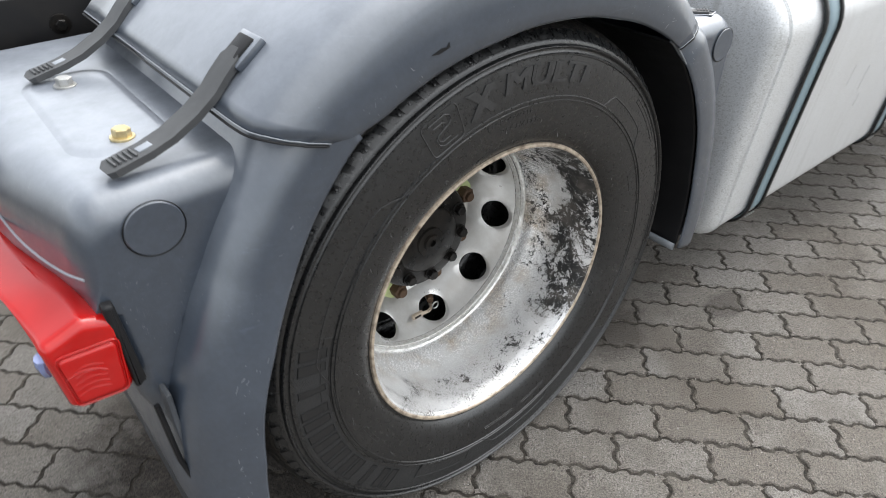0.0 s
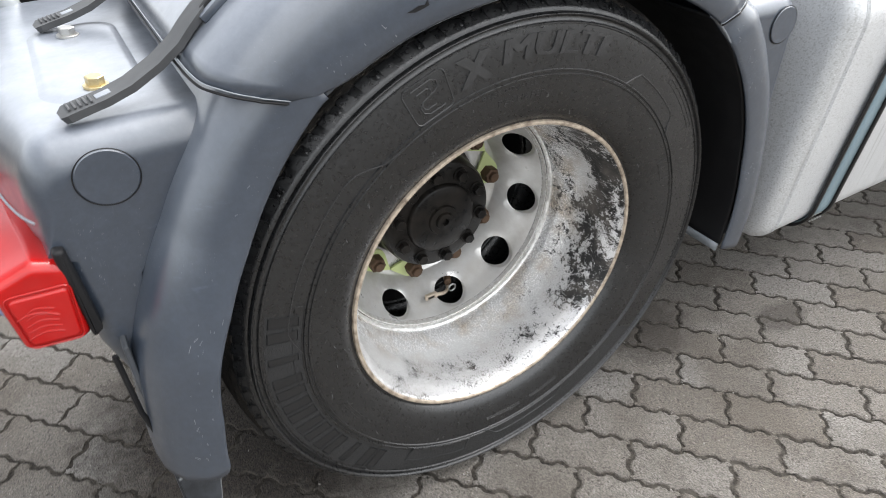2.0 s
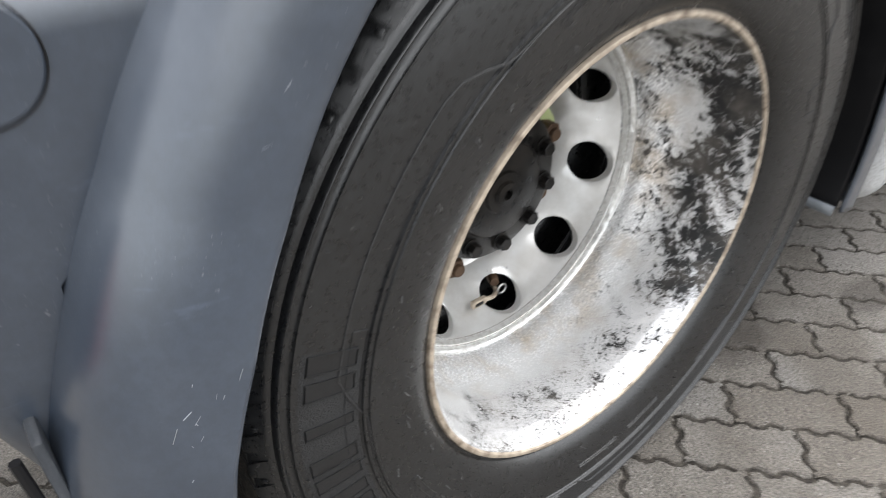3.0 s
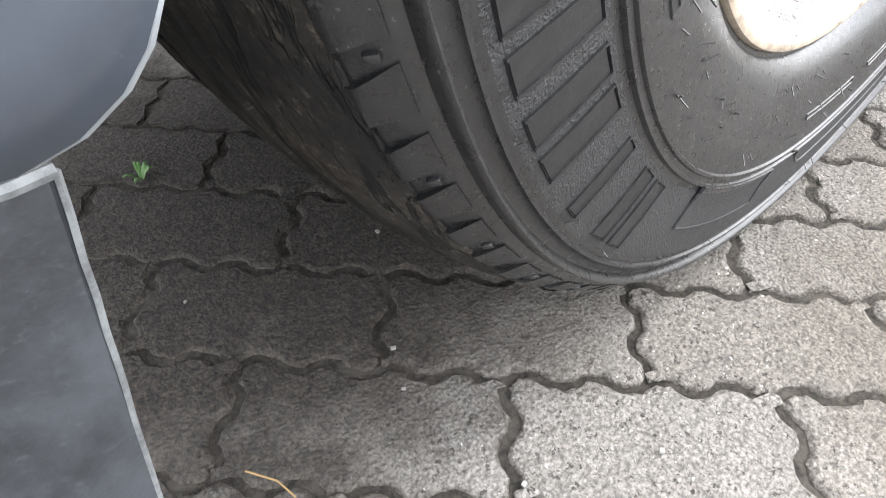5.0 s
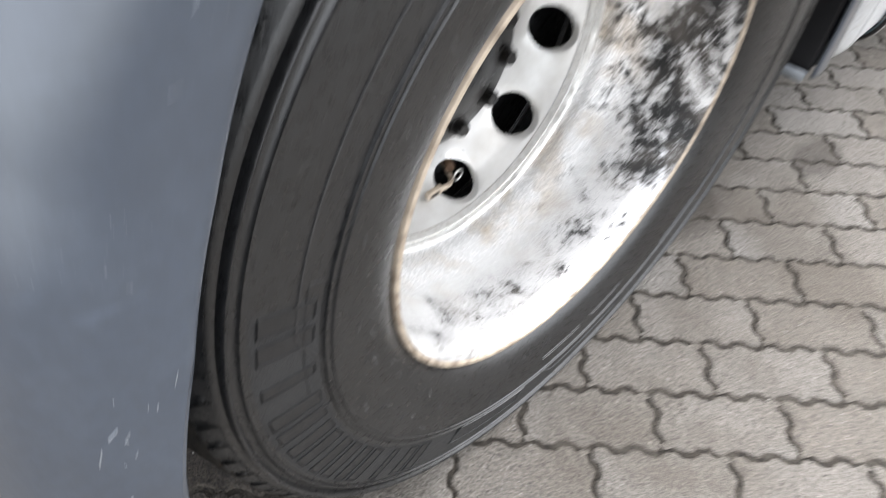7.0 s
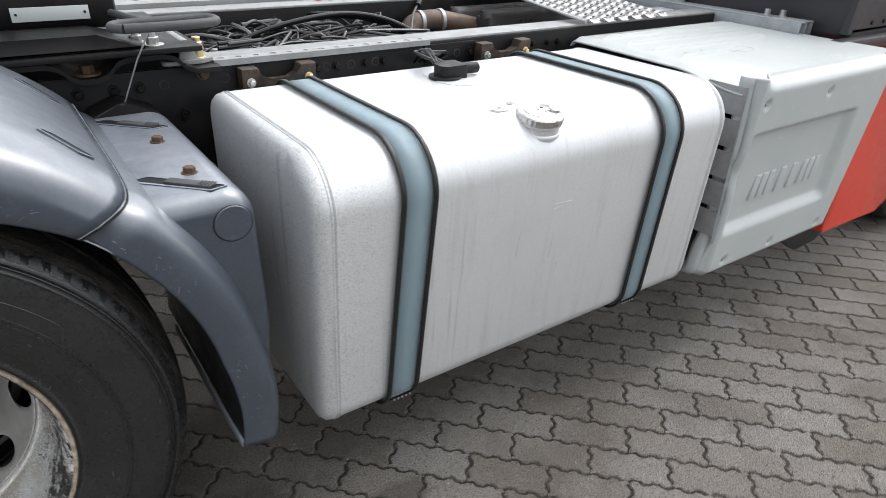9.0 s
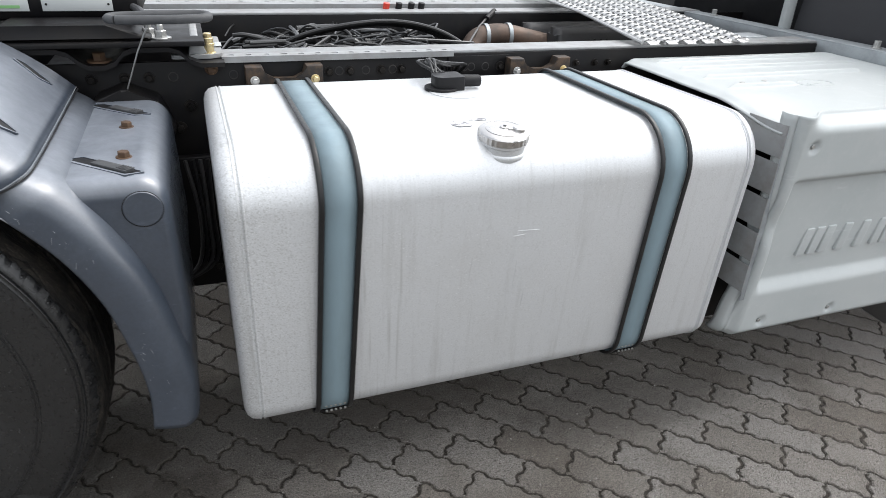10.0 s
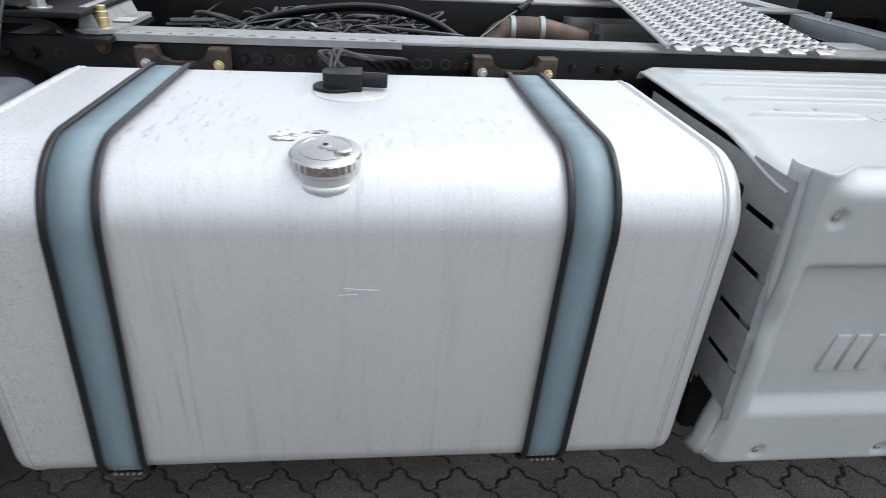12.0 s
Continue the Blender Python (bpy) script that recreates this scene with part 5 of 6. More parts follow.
def cover_y(x, z):
    """The cover's front: leaning, with a recessed field, rounded rims and a dent."""
    y = -0.062 + (0.87 - z) * 0.055
    inx = smooth01((x - 2.158) / 0.03) * smooth01((2.80 - x) / 0.045)
    inz = smooth01((z - 0.435) / 0.042) * smooth01((0.792 - z) / 0.02)
    y += 0.026 * inx * inz
    y += 0.05 * smooth01((z - 0.905) / 0.05) ** 2 * smooth01((x - 2.15) / 0.09)
    y += 0.02 * smooth01((0.313 - z) / 0.02) + 0.025 * smooth01((2.150 - x) / 0.018)
    y += 0.016 * math.exp(-(((x - 2.142) / 0.03) ** 2 + ((z - 0.655) / 0.05) ** 2))
    for bx, bz in COVER_BOLTS:
        d = math.hypot(x - bx, z - bz)
        y += 0.008 * (1 - smooth01((d - 0.010) / 0.010))
    return y


COVER_BOLTS = [(2.190, 0.878), (2.545, 0.876), (2.222, 0.338), (2.495, 0.335), (2.81, 0.335)]
rings = []
NX, NZ = 130, 110
for j in range(NZ + 1):
    z = 0.290 + (0.957 - 0.290) * j / NZ
    row = []
    for i in range(NX + 1):
        edge = 2.133 + 0.008 * math.sin((z - 0.3) * 4.6) - 0.01 * smooth01((0.45 - z) / 0.15)
        right = 2.872 + (z - 0.3) * 0.12
        x = edge + (right - edge) * i / NX
        row.append((x, cover_y(x, z), z))
    rings.append(row)
front_panel = solid(part("front_panel", loft(rings, False, False), M_COVER, cover, angle=60), 0.005)
# the flared flange along the rear edge
fl = []
for j in range(41):
    z = 0.290 + 0.667 * j / 40
    edge = 2.133 + 0.008 * math.sin((z - 0.3) * 4.6) - 0.01 * smooth01((0.45 - z) / 0.15)
    y = cover_y(edge, z)
    dent = 0.012 * math.exp(-(((z - 0.64) / 0.04) ** 2))
    fl.append([(edge + 0.001, y, z), (edge - 0.006 + dent, y + 0.012, z), (edge - 0.010 + dent, y + 0.03, z), (edge - 0.006, y + 0.046, z)])
solid(part("rear_flange", loft(fl, False, False), M_COVER, front_panel, angle=60), 0.004)
# the maker's name as plain raised slanting bars
for x0, x1, bars in ((2.290, 2.418, 3), (2.438, 2.556, 2), (2.578, 2.702, 3)):
    for k in range(bars):
        wide = 0.030
        xa = x0 + (x1 - x0 - 0.016 - wide) * k / (bars - 1)
        q = [(xa, 0.538), (xa + wide, 0.538), (xa + wide + 0.016, 0.622), (xa + 0.016, 0.622)]
        y = cover_y(xa + wide / 2, 0.58)
        part("raised_bar", prism(rounded(q, 0.003, 2), y - 0.009, y + 0.006, 0.003), M_COVER, front_panel, angle=30)
for bx, bz in COVER_BOLTS:
    part("cover_bolt", bolt((bx, cover_y(bx, bz) - 0.001, bz), (0, -1, 0), 0.0062, 0.006, 0.0095), M_ZINC, front_panel, angle=30)


def lid_z(x, y):
    z = 0.950 - 0.034 * smooth01((0.24 - y) / 0.26) * (1 - smooth01((x - 2.15) / 0.22))
    z += 0.006 * smooth01((y - 0.2) / 0.4)
    for n, yr in enumerate((0.60, 0.49, 0.375, 0.262)):
        far_x = (3.0, 2.95, 2.86, 2.46)[n]
        z += 0.0105 * math.exp(-(((y - yr) / 0.0058) ** 2)) * smooth01((x - 2.185) / 0.02) * smooth01((far_x - x) / 0.05)
    wave_ = 0.5 + 0.5 * math.cos((y - 0.60) / 0.112 * 2 * math.pi)
    z -= 0.012 * (1 - smooth01((x - 2.120) / (0.03 + 0.014 * wave_)))
    z -= 0.02 * smooth01((y - 0.672) / 0.02)
    return z


rings = []
for i in range(111):
    x = 2.118 + 0.932 * i / 110
    y0 = -0.018
    rings.append([(x, y0 + (0.688 - y0) * j / 280, lid_z(x, y0 + (0.688 - y0) * j / 280)) for j in range(281)])
lid = solid(part("lid", loft(rings, False, False), M_COVER, cover, "off-white ribbed lid", angle=60), 0.005)
for x, y in ((2.26, 0.635), (2.33, 0.64), (2.28, 0.31), (2.37, 0.315)):
    part("lid_rivet", pin((x, y, lid_z(x, y) - 0.001), (0, 0, 1), 0.0085, 0.005, 14), M_ZINC, lid)
oval = [(2.515 + 0.062 * math.cos(t), 0.262 + 0.036 * math.sin(t), lid_z(2.515 + 0.062 * math.cos(t), 0.262 + 0.036 * math.sin(t)) + 0.001) for t in [2 * math.pi * k / 40 for k in range(41)]]
part("oval_emblem", rod(oval, 0.0035, 6), M_COVER, lid)
part("emblem_bar", box((2.515, 0.262, 0.9525), (0.07, 0.014, 0.004), 0.0015, Matrix.Rotation(0.25, 4, "Z")), M_COVER, lid)
# slotted carrier plate seen between tank and cover
bm = bmesh.new()
for k in range(5):
    z = 0.905 - 0.0985 * k
    box((2.124, 0.035, z - 0.02), (0.003, 0.13, 0.0845), 0.0, None, bm)
    box((2.124, 0.093, z - 0.068), (0.003, 0.014, 0.0118), 0.0, None, bm)
box((2.124, 0.34, 0.665), (0.003, 0.48, 0.51), 0.0, None, bm)
part("slotted_plate", bm, M_RAILTOP, cover, "galvanised plate with slots", smooth=False)
part("edge_return", box((2.136, -0.028, 0.67), (0.022, 0.003, 0.50), 0.001), M_GALV, cover)
part("battery_carrier", box((2.52, 0.36, 0.58), (0.80, 0.54, 0.60), 0.02), M_FRAME, cover)

# ---- cab step, splash flap and front wheel beyond the cover
step = new("cab_step")
step.parent = truck
tagged(step, "red painted lower cab step panel")
q = rounded([(2.880, 0.268), (3.20, 0.262), (3.42, 0.255), (3.60, 0.80), (3.60, 0.90), (2.945, 0.90)], [0.01, 0.05, 0.12, 0.1, 0.02, 0.02], 5)
part("panel", prism(q, -0.036, 0.30, 0.02), M_PAINTRED, step, angle=40)
q = rounded([(2.80, 0.30), (3.10, 0.29), (3.24, 0.20), (3.20, 0.10), (3.02, 0.09), (2.84, 0.2)], 0.03, 4)
part("splash_flap", prism(q, 0.10, 0.13, 0.004), M_RUBBER, step, angle=30)
fw = new("front_wheel")
fw.parent = truck
tagged(fw, "front wheel with black tyre and pale steel rim")
for src, nm in ((tyre.data, "tyre"), (bpy.data.objects["tread"].data, "tread")):
    ob = new(nm, src)
    ob.parent, ob.location = fw, (4.06, 0.05, 0)
part("rim", lathe([(0.299, 0.03), (0.29, 0.02), (0.28, 0.05), (0.25, 0.06), (0.22, 0.02), (0.15, -0.01), (0.12, -0.04), (0.0005, -0.06)], 64, (4.06, 0.05, HZ)), M_COVER, fw)
for k in range(10):
    a = radians(36 * k)
    part("wheel_nut", bolt((4.06 + 0.1675 * math.cos(a), 0.045, HZ + 0.1675 * math.sin(a)), (0, -1, 0), 0.017, 0.03, 0.022), M_ZINC, fw)

# ---- chassis frame
chassis = new("chassis_frame")
chassis.parent = truck
tagged(chassis, "black ladder frame with grey flange tops and bolts")


def holed(bm_, place, u0, u1, v0, v1, r, K=16, depth=0.004, collar=0.0):
    """One rectangular patch with a round hole in it. place(u, v, h) gives the point h above the sheet."""
    cu, cv, hu, hv = (u0 + u1) / 2, (v0 + v1) / 2, (u1 - u0) / 2, (v1 - v0) / 2
    rings_ = []
    for f, h in ((-1, -depth), (0.0, collar), (1.0, 0.0)):
        ring_ = []
        for k in range(K):
            t = 2 * math.pi * k / K
            c, s_ = math.cos(t), math.sin(t)
            q = 1 / max(abs(c), abs(s_))
            g = max(f, 0.0)
            ring_.append(place(cu + (r * c) * (1 - g) + hu * c * q * g, cv + (r * s_) * (1 - g) + hv * s_ * q * g, h))
        rings_.append(ring_)
    loft(rings_, True, False, bm_)


WEB = 0.715
web_bolts = [1.125, 1.187, 1.283, 1.345, 1.505, 1.671, 1.953, 2.025, 2.076, 0.64, 0.58, 0.50]
web_holes = [0.857, 1.155, 1.235, 1.318, 1.55, 1.573, 1.621, 0.70]
part("rail_web", box((1.3, WEB + 0.006, 0.84), (4.6, 0.012, 0.285), 0.003), M_FRAME, chassis)
part("rail_lower_flange", box((1.3, WEB + 0.045, 0.700), (4.6, 0.09, 0.01), 0.003), M_FRAME, chassis)
part("joint_plate", box((1.60, WEB - 0.003, 0.945), (0.21, 0.006, 0.062), 0.002), M_FRAME, chassis)
for x in web_bolts:
    part("web_bolt", bolt((x, WEB - (0.006 if 1.5 < x < 1.7 else 0), 0.942), (0, -1, 0), 0.0095 if x < 1.9 else 0.0075, 0.014, 0.0145 if x < 1.9 else 0.0115), M_HUB, chassis, angle=30)
for x in web_holes:
    part("web_hole", lathe([(0.0135, 0.0), (0.0125, -0.0012), (0.0105, -0.0012), (0.0100, 0.004), (0.0005, 0.0045)], 20, (x, WEB - 0.0055 if 1.5 < x < 1.7 else WEB, 0.942)), M_HOLE, chassis)
for x, z in ((0.62, 0.80), (0.70, 0.80), (0.735, 0.86), (0.52, 0.80), (0.60, 0.74), (-0.48, 0.93), (-0.36, 0.88), (-0.60, 0.88), (-0.55, 0.80)):
    part("web_bolt", bolt((x, WEB, z), (0, -1, 0), 0.0105, 0.014, 0.018), M_HUB, chassis, angle=30)
part("rail_flange", box((2.0, WEB + 0.060, 0.987), (2.45, 0.11, 0.009), 0.003), M_RAILTOP, chassis, "grey rail top flange")
bm = bmesh.new()
for k in range(14):
    u = 0.83 + 0.0486 * k
    holed(bm, lambda u_, v_, h: (u_, v_, 0.9935 + h), u, u + 0.0486, WEB - 0.012, WEB + 0.034, 0.0085 if k % 3 else 0.0105)
box((1.17, WEB - 0.0115, 0.985), (0.68, 0.003, 0.016), 0.0, None, bm)
part("perforated_strip", bm, M_RAILTOP, chassis, "grey steel strip with holes", smooth=False)
part("far_rail_web", box((1.3, 1.506, 0.86), (4.6, 0.012, 0.27), 0.003), M_FRAME, chassis)
part("far_rail_flange", box((1.4, 1.56, 1.0), (3.4, 0.12, 0.010), 0.003), M_RAILTOP, chassis)
bm = bmesh.new()
for k in range(22):
    u = 0.60 + 0.105 * k
    holed(bm, lambda u_, v_, h: (u_, v_, 1.018 + h), u, u + 0.105, 1.64, 1.86, 0.011)
box((1.75, 1.642, 1.01), (2.3, 0.004, 0.02), 0.0, None, bm)
box((1.75, 2.05, 1.012), (2.3, 0.38, 0.012), 0.0, None, bm)
part("far_walkway", bm, M_RAILTOP, chassis, "pale grey far-side walkway plate", smooth=False)
for x in (-0.75, 0.35, 1.15, 2.0, 2.9):
    part("cross_member", box((x, 1.11, 0.80), (0.09, 0.78, 0.17), 0.012), M_FRAME, chassis)
part("rear_axle", rod([(0, 0.62, HZ), (0, 0.85, HZ), (0, 1.0, HZ + 0.02), (0, 1.3, HZ + 0.02), (0, 1.7, HZ)], 0.085, 20), M_FRAME, chassis)
part("prop_shaft", rod([(0.1, 1.1, 0.56), (2.4, 1.1, 0.72)], 0.055, 18), M_FRAME, chassis)
for x in (0.95, 1.45):
    part("air_tank", rod([(x - 0.02, 1.11, 0.72), (x, 1.11, 0.72), (x + 0.38, 1.11, 0.72), (x + 0.40, 1.11, 0.72)], 0.11, 24), M_FRAME, chassis)
part("guard_bracket", prism(rounded([(0.50, 0.905), (0.58, 0.935), (0.66, 0.90), (0.70, 0.80), (0.52, 0.80)], 0.02, 4), 0.62, WEB, 0.006), M_FRAME, chassis, angle=30)

part("hanger_plate", prism(rounded([(0.66, 0.30), (0.80, 0.30), (0.80, 0.72), (0.66, 0.72)], 0.02, 3), 0.69, 0.72, 0.006), M_FRAME, chassis, angle=30)
for x, z in ((0.735, 0.66), (0.735, 0.60), (0.745, 0.50), (0.735, 0.42), (0.755, 0.37)):
    part("hanger_bolt", bolt((x, 0.69, z), (0, -1, 0), 0.012, 0.016, 0.02), M_HUB, chassis, angle=30)
for k in range(4):
    part("brake_line", rod([(0.70 + 0.02 * k, 0.665, 0.72), (0.72 + 0.012 * k, 0.65, 0.55), (0.70 + 0.016 * k, 0.655, 0.40), (0.62, 0.66, 0.33)], 0.006, 8, None, 5), M_RUBBER if k % 2 else M_CABLE, chassis)

# ---- fifth wheel coupling and what lies round it
fifth = new("fifth_wheel_coupling")
fifth.parent = truck
tagged(fifth, "black greasy fifth wheel coupling on a mounting plate")
hump = [(0.20, 0.988), (0.290, 0.988), (0.318, 1.000), (0.335, 1.022), (0.36, 1.030), (0.44, 1.030), (0.465, 1.022), (0.49, 0.998), (0.510, 0.988), (0.545, 0.988), (0.57, 0.998), (0.592, 1.022), (0.615, 1.030),
        (0.70, 1.030), (0.725, 1.022), (0.75, 0.998), (0.775, 0.988), (0.835, 0.988)]
rings = [[(x, y, z - dz) for x, z in hump] for y, dz in ((0.655, 0.0), (0.655, 0.012), (1.0, 0.012), (1.0, 0.0))]
part("corrugated_plate", loft([[r[i] for r in rings] for i in range(len(hump))], True, True), M_FRAME, fifth, angle=30)
part("base_plate", box((0.42, 0.95, 1.040), (0.74, 0.62, 0.014), 0.004), M_FRAME, fifth)
part("pedestal", prism(rounded([(0.24, 1.046), (0.335, 1.086), (0.56, 1.086), (0.70, 1.046)], 0.006, 3), 0.655, 0.80, 0.008), M_FRAME, fifth, angle=30)
bm = bmesh.new()
for k in range(3):
    box((0.40 + 0.05 * k, 0.664, 1.066), (0.026, 0.004, 0.006), 0.001, None, bm)
    box((0.40 + 0.05 * k, 0.664, 1.076), (0.018, 0.004, 0.004), 0.001, None, bm)
part("cast_mark", bm, M_FRAME, fifth)
part("coupling_body", box((0.36, 1.10, 1.135), (0.56, 0.58, 0.12), 0.02), M_FRAME, fifth)
part("label_plate", box((0.492, 0.803, 1.117), (0.165, 0.003, 0.032), 0.001), M_COVER, fifth, "white rating plate with worn print")
part("label_plate", box((0.33, 0.803, 1.117), (0.10, 0.003, 0.032), 0.001), M_COVER, fifth)
part("label_bar", box((0.335, 0.8008, 1.112), (0.05, 0.001, 0.007), 0.0), M_GREENINK, fifth)
for x in (0.42, 0.565):
    part("label_rivet", pin((x, 0.8015, 1.118), (0, -1, 0), 0.003, 0.002, 8), M_HUB, fifth)
loop = [(0.60, 0.53, 1.115), (0.70, 0.515, 1.117), (0.785, 0.525, 1.118), (0.805, 0.56, 1.118), (0.785, 0.595, 1.118), (0.70, 0.60, 1.117), (0.60, 0.595, 1.115), (0.58, 0.56, 1.114), (0.60, 0.53, 1.115)]
part("release_handle", rod(loop, 0.0105, 12, None, 6), M_STRAP, fifth, "worn grey release handle")
part("handle_bar", rod([(0.66, 0.598, 1.115), (0.64, 0.75, 1.11), (0.60, 0.90, 1.11)], 0.0095, 10), M_STRAP, fifth)
part("pull_wire", rod([(0.668, 0.60, 1.105), (0.63, 0.62, 1.03), (0.578, 0.645, 0.905)], 0.0022, 6), M_ZINC, fifth)
for x, y in ((0.685, 0.69), (0.655, 0.73), (0.30, 0.69)):
    bm = bolt((x, y, 1.046), (0, 0, 1), 0.015, 0.022, 0.026)
    pin((x, y, 1.066), (0, 0, 1), 0.009, 0.016, 12, bm)
    part("mount_bolt", bm, M_ZINC, fifth, angle=30)
part("rusty_nut", bolt((0.53, 0.70, 0.99), (0, 0, 1), 0.016, 0.024, 0.03), M_RUST, fifth, angle=30)
part("end_plate", prism(rounded([(0.70, 0.70), (0.80, 0.70), (0.835, 0.72), (0.835, 1.0), (0.745, 1.0)], 0.012, 3), 0.9905, 1.0005, 0.0, axis="z"), M_RAILTOP, fifth)
part("upright_plate", prism(rounded([(0.745, 0.99), (0.80, 0.99), (0.775, 1.05), (0.755, 1.05)], 0.008, 3), 0.72, 1.0, 0.004), M_RAILTOP, fifth, angle=30)
part("paper_tag", box((0.815, 0.84, 1.004), (0.045, 0.06, 0.002), 0.0), M_COVER, fifth)
stud = bmesh.new()
for r, z0, h in ((0.019, 0.996, 0.006), (0.0145, 1.000, 0.040), (0.0165, 1.02, 0.006), (0.011, 1.038, 0.014)):
    pin((0.800, 0.735, z0), (0, 0, 1), r, h, 18, stud)
part("yellow_stud", stud, M_BRASS, fifth, "rusty yellow-zinc spacer stud", angle=30)
part("stud_nut", bolt((0.800, WEB, 0.962), (0, -1, 0), 0.013, 0.02, 0.018), M_RUST, fifth, angle=30)

# ---- hoses, cables and pipes between the rails
loom = new("cable_loom")
loom.parent = truck
tagged(loom, "tangled black cables and air hoses between the frame rails")
rnd = random.Random(3)
for k in range(58):
    x0, y0, z0 = rnd.uniform(0.84, 1.2), rnd.uniform(0.88, 1.40), rnd.uniform(0.90, 0.955)
    pts_ = [(x0, y0, z0)]
    n = rnd.randint(4, 7)
    for j in range(n):
        pts_.append((min(1.68, x0 + (j + 1) * rnd.uniform(0.05, 0.13)), y0 + rnd.uniform(-0.17, 0.17), max(0.86, min(0.985, z0 + rnd.uniform(-0.06, 0.055)))))
    part("hose" if k % 5 == 0 else "cable", rod(pts_, rnd.choice((0.003, 0.004, 0.0055)) if k % 5 else 0.0085, 7, None, 6), M_LOOM if k % 6 else M_CABLE, loom)
for k in range(16):
    c = (rnd.uniform(0.9, 1.55), rnd.uniform(0.95, 1.35), rnd.uniform(0.89, 0.94))
    part("valve_block", box(c, (rnd.uniform(0.03, 0.08), rnd.uniform(0.03, 0.07), rnd.uniform(0.02, 0.05)), 0.005, Matrix.Rotation(rnd.uniform(0, 1.5), 4, "Z")), rnd.choice((M_BLACKP, M_FRAME, M_GALV)), loom)
for k in range(10):
    y = 0.86 + 0.03 * (k % 3)
    part("fitting", rod([(0.83 + 0.01 * k, y, 0.93 + 0.008 * k), (0.92 + 0.012 * k, y + 0.02, 0.93 + 0.008 * k)], 0.006, 8), M_CABLE if k % 3 == 0 else M_RUBBER, loom)
arc = [(0.98, 1.20, 0.90), (1.12, 1.15, 0.975), (1.30, 1.15, 1.01), (1.46, 1.16, 1.015), (1.60, 1.14, 0.99), (1.70, 1.10, 0.94), (1.74, 1.06, 0.88)]
for k in range(4):
    part("hose", rod([(x, y + 0.022 * k, z - 0.006 * k) for x, y, z in arc], 0.0085, 9, None, 7), M_RUBBER, loom)
for k in range(14):  # loops that stand up out of the tangle
    cx, cy, r_, tip = rnd.uniform(0.95, 1.6), rnd.uniform(0.95, 1.4), rnd.uniform(0.05, 0.13), rnd.uniform(-0.6, 0.6)
    ring = [(cx + r_ * math.cos(t) * 1.5, cy + r_ * math.sin(t) * math.cos(tip), 0.935 + 0.5 * r_ * math.sin(t) * math.sin(tip) + 0.02 * math.sin(2 * t)) for t in [2 * math.pi * (0.1 * k + 0.75 * i / 12) for i in range(13)]]
    part("hose", rod(ring, rnd.choice((0.0055, 0.0075, 0.0095)), 8, None, 3), M_RUBBER if k % 3 else M_CABLE, loom)
lead = part("sensor_lead", rod([(1.76, 1.22, 0.90), (1.90, 1.42, 0.955), (1.97, 1.49, 0.985)], 0.005, 8), M_CABLE, loom)
part("sensor_plug", rod([(1.955, 1.47, 0.978), (2.01, 1.52, 1.003)], 0.013, 10), M_BLACKP, lead)
for k, x in enumerate((1.545, 1.60, 1.655, 1.70)):
    part("hose_plug", pin((x, 1.60, 1.004), (0.1, -0.2, 1), 0.014, 0.026, 12), M_PAINTRED if k == 0 else M_BLACKP, loom)
pipe = new("exhaust_pipe")
pipe.parent = truck
tagged(pipe, "brown heat-stained exhaust elbow with steel clamps")
part("elbow", rod([(1.84, 1.36, 0.74), (1.845, 1.37, 0.84), (1.875, 1.40, 0.895), (1.93, 1.41, 0.918), (2.02, 1.41, 0.92), (2.12, 1.40, 0.90), (2.26, 1.38, 0.87)], 0.046, 22, None, 5), M_PIPE, pipe)
for x, y, z in ((1.925, 1.41, 0.918), (2.03, 1.41, 0.92)):
    part("clamp", lathe([(0.0475, -0.009), (0.0505, -0.008), (0.0505, 0.008), (0.0475, 0.009)], 28, (0, 0, 0)), M_GALV, pipe).matrix_local = Matrix.Translation((x, y, z)) @ Matrix.Rotation(radians(88), 4, "Z")
duct = new("heat_shield")
duct.parent = truck
tagged(duct, "dusty black ribbed heat shield beside the exhaust")
for y in (1.30, 1.44):
    q = rounded([(y - 0.07, 0.83), (y + 0.07, 0.83), (y + 0.05, 0.965), (y - 0.02, 0.965)], [0, 0, 0.03, 0.04], 5)
    part("shield_rib", prism(q, 2.12 + (1.44 - y) * 0.5, 2.9, 0.03, axis="x"), M_DUCT, duct, angle=40)
    for k in range(3):
        part("shield_rivet", pin((2.36 + 0.03 * k, y - 0.052, 0.92), (0, -1, 0.4), 0.005, 0.004, 8), M_HUB, duct)

# ---- perforated walkway and galvanised beam
walkway = new("walkway_plate")
walkway.parent = truck
tagged(walkway, "bare aluminium perforated walkway plate with a notched edge")
bm = bmesh.new()
arch_z = lambda x, y: 1.010 + 0.05 * math.sin(min(1.0, max(0.0, (y - 0.69) / 1.2)) * math.pi * 0.55) + 0.006 * math.cos((x - 2.21) / 0.0771 * 2 * math.pi)  # noqa: E731
for i in range(18):
    for j in range(26):
        x, y = 2.188 + 0.0257 * i, 0.69 + 0.0435 * j
        holed(bm, lambda u_, v_, h: (u_ + 0.075 * (v_ - 0.69), v_, arch_z(u_, v_) + h), x, x + 0.0257, y, y + 0.0435, 0.0092, 10, 0.003, 0.0035)
for i in range(6):
    x = 2.201 + 0.0771 * i
    box((x + 0.018, 0.680, 1.007), (0.040, 0.036, 0.004), 0.001, Matrix.Rotation(0.25, 4, "X"), bm)
part("tread_sheet", bm, M_ALU, walkway, angle=40)
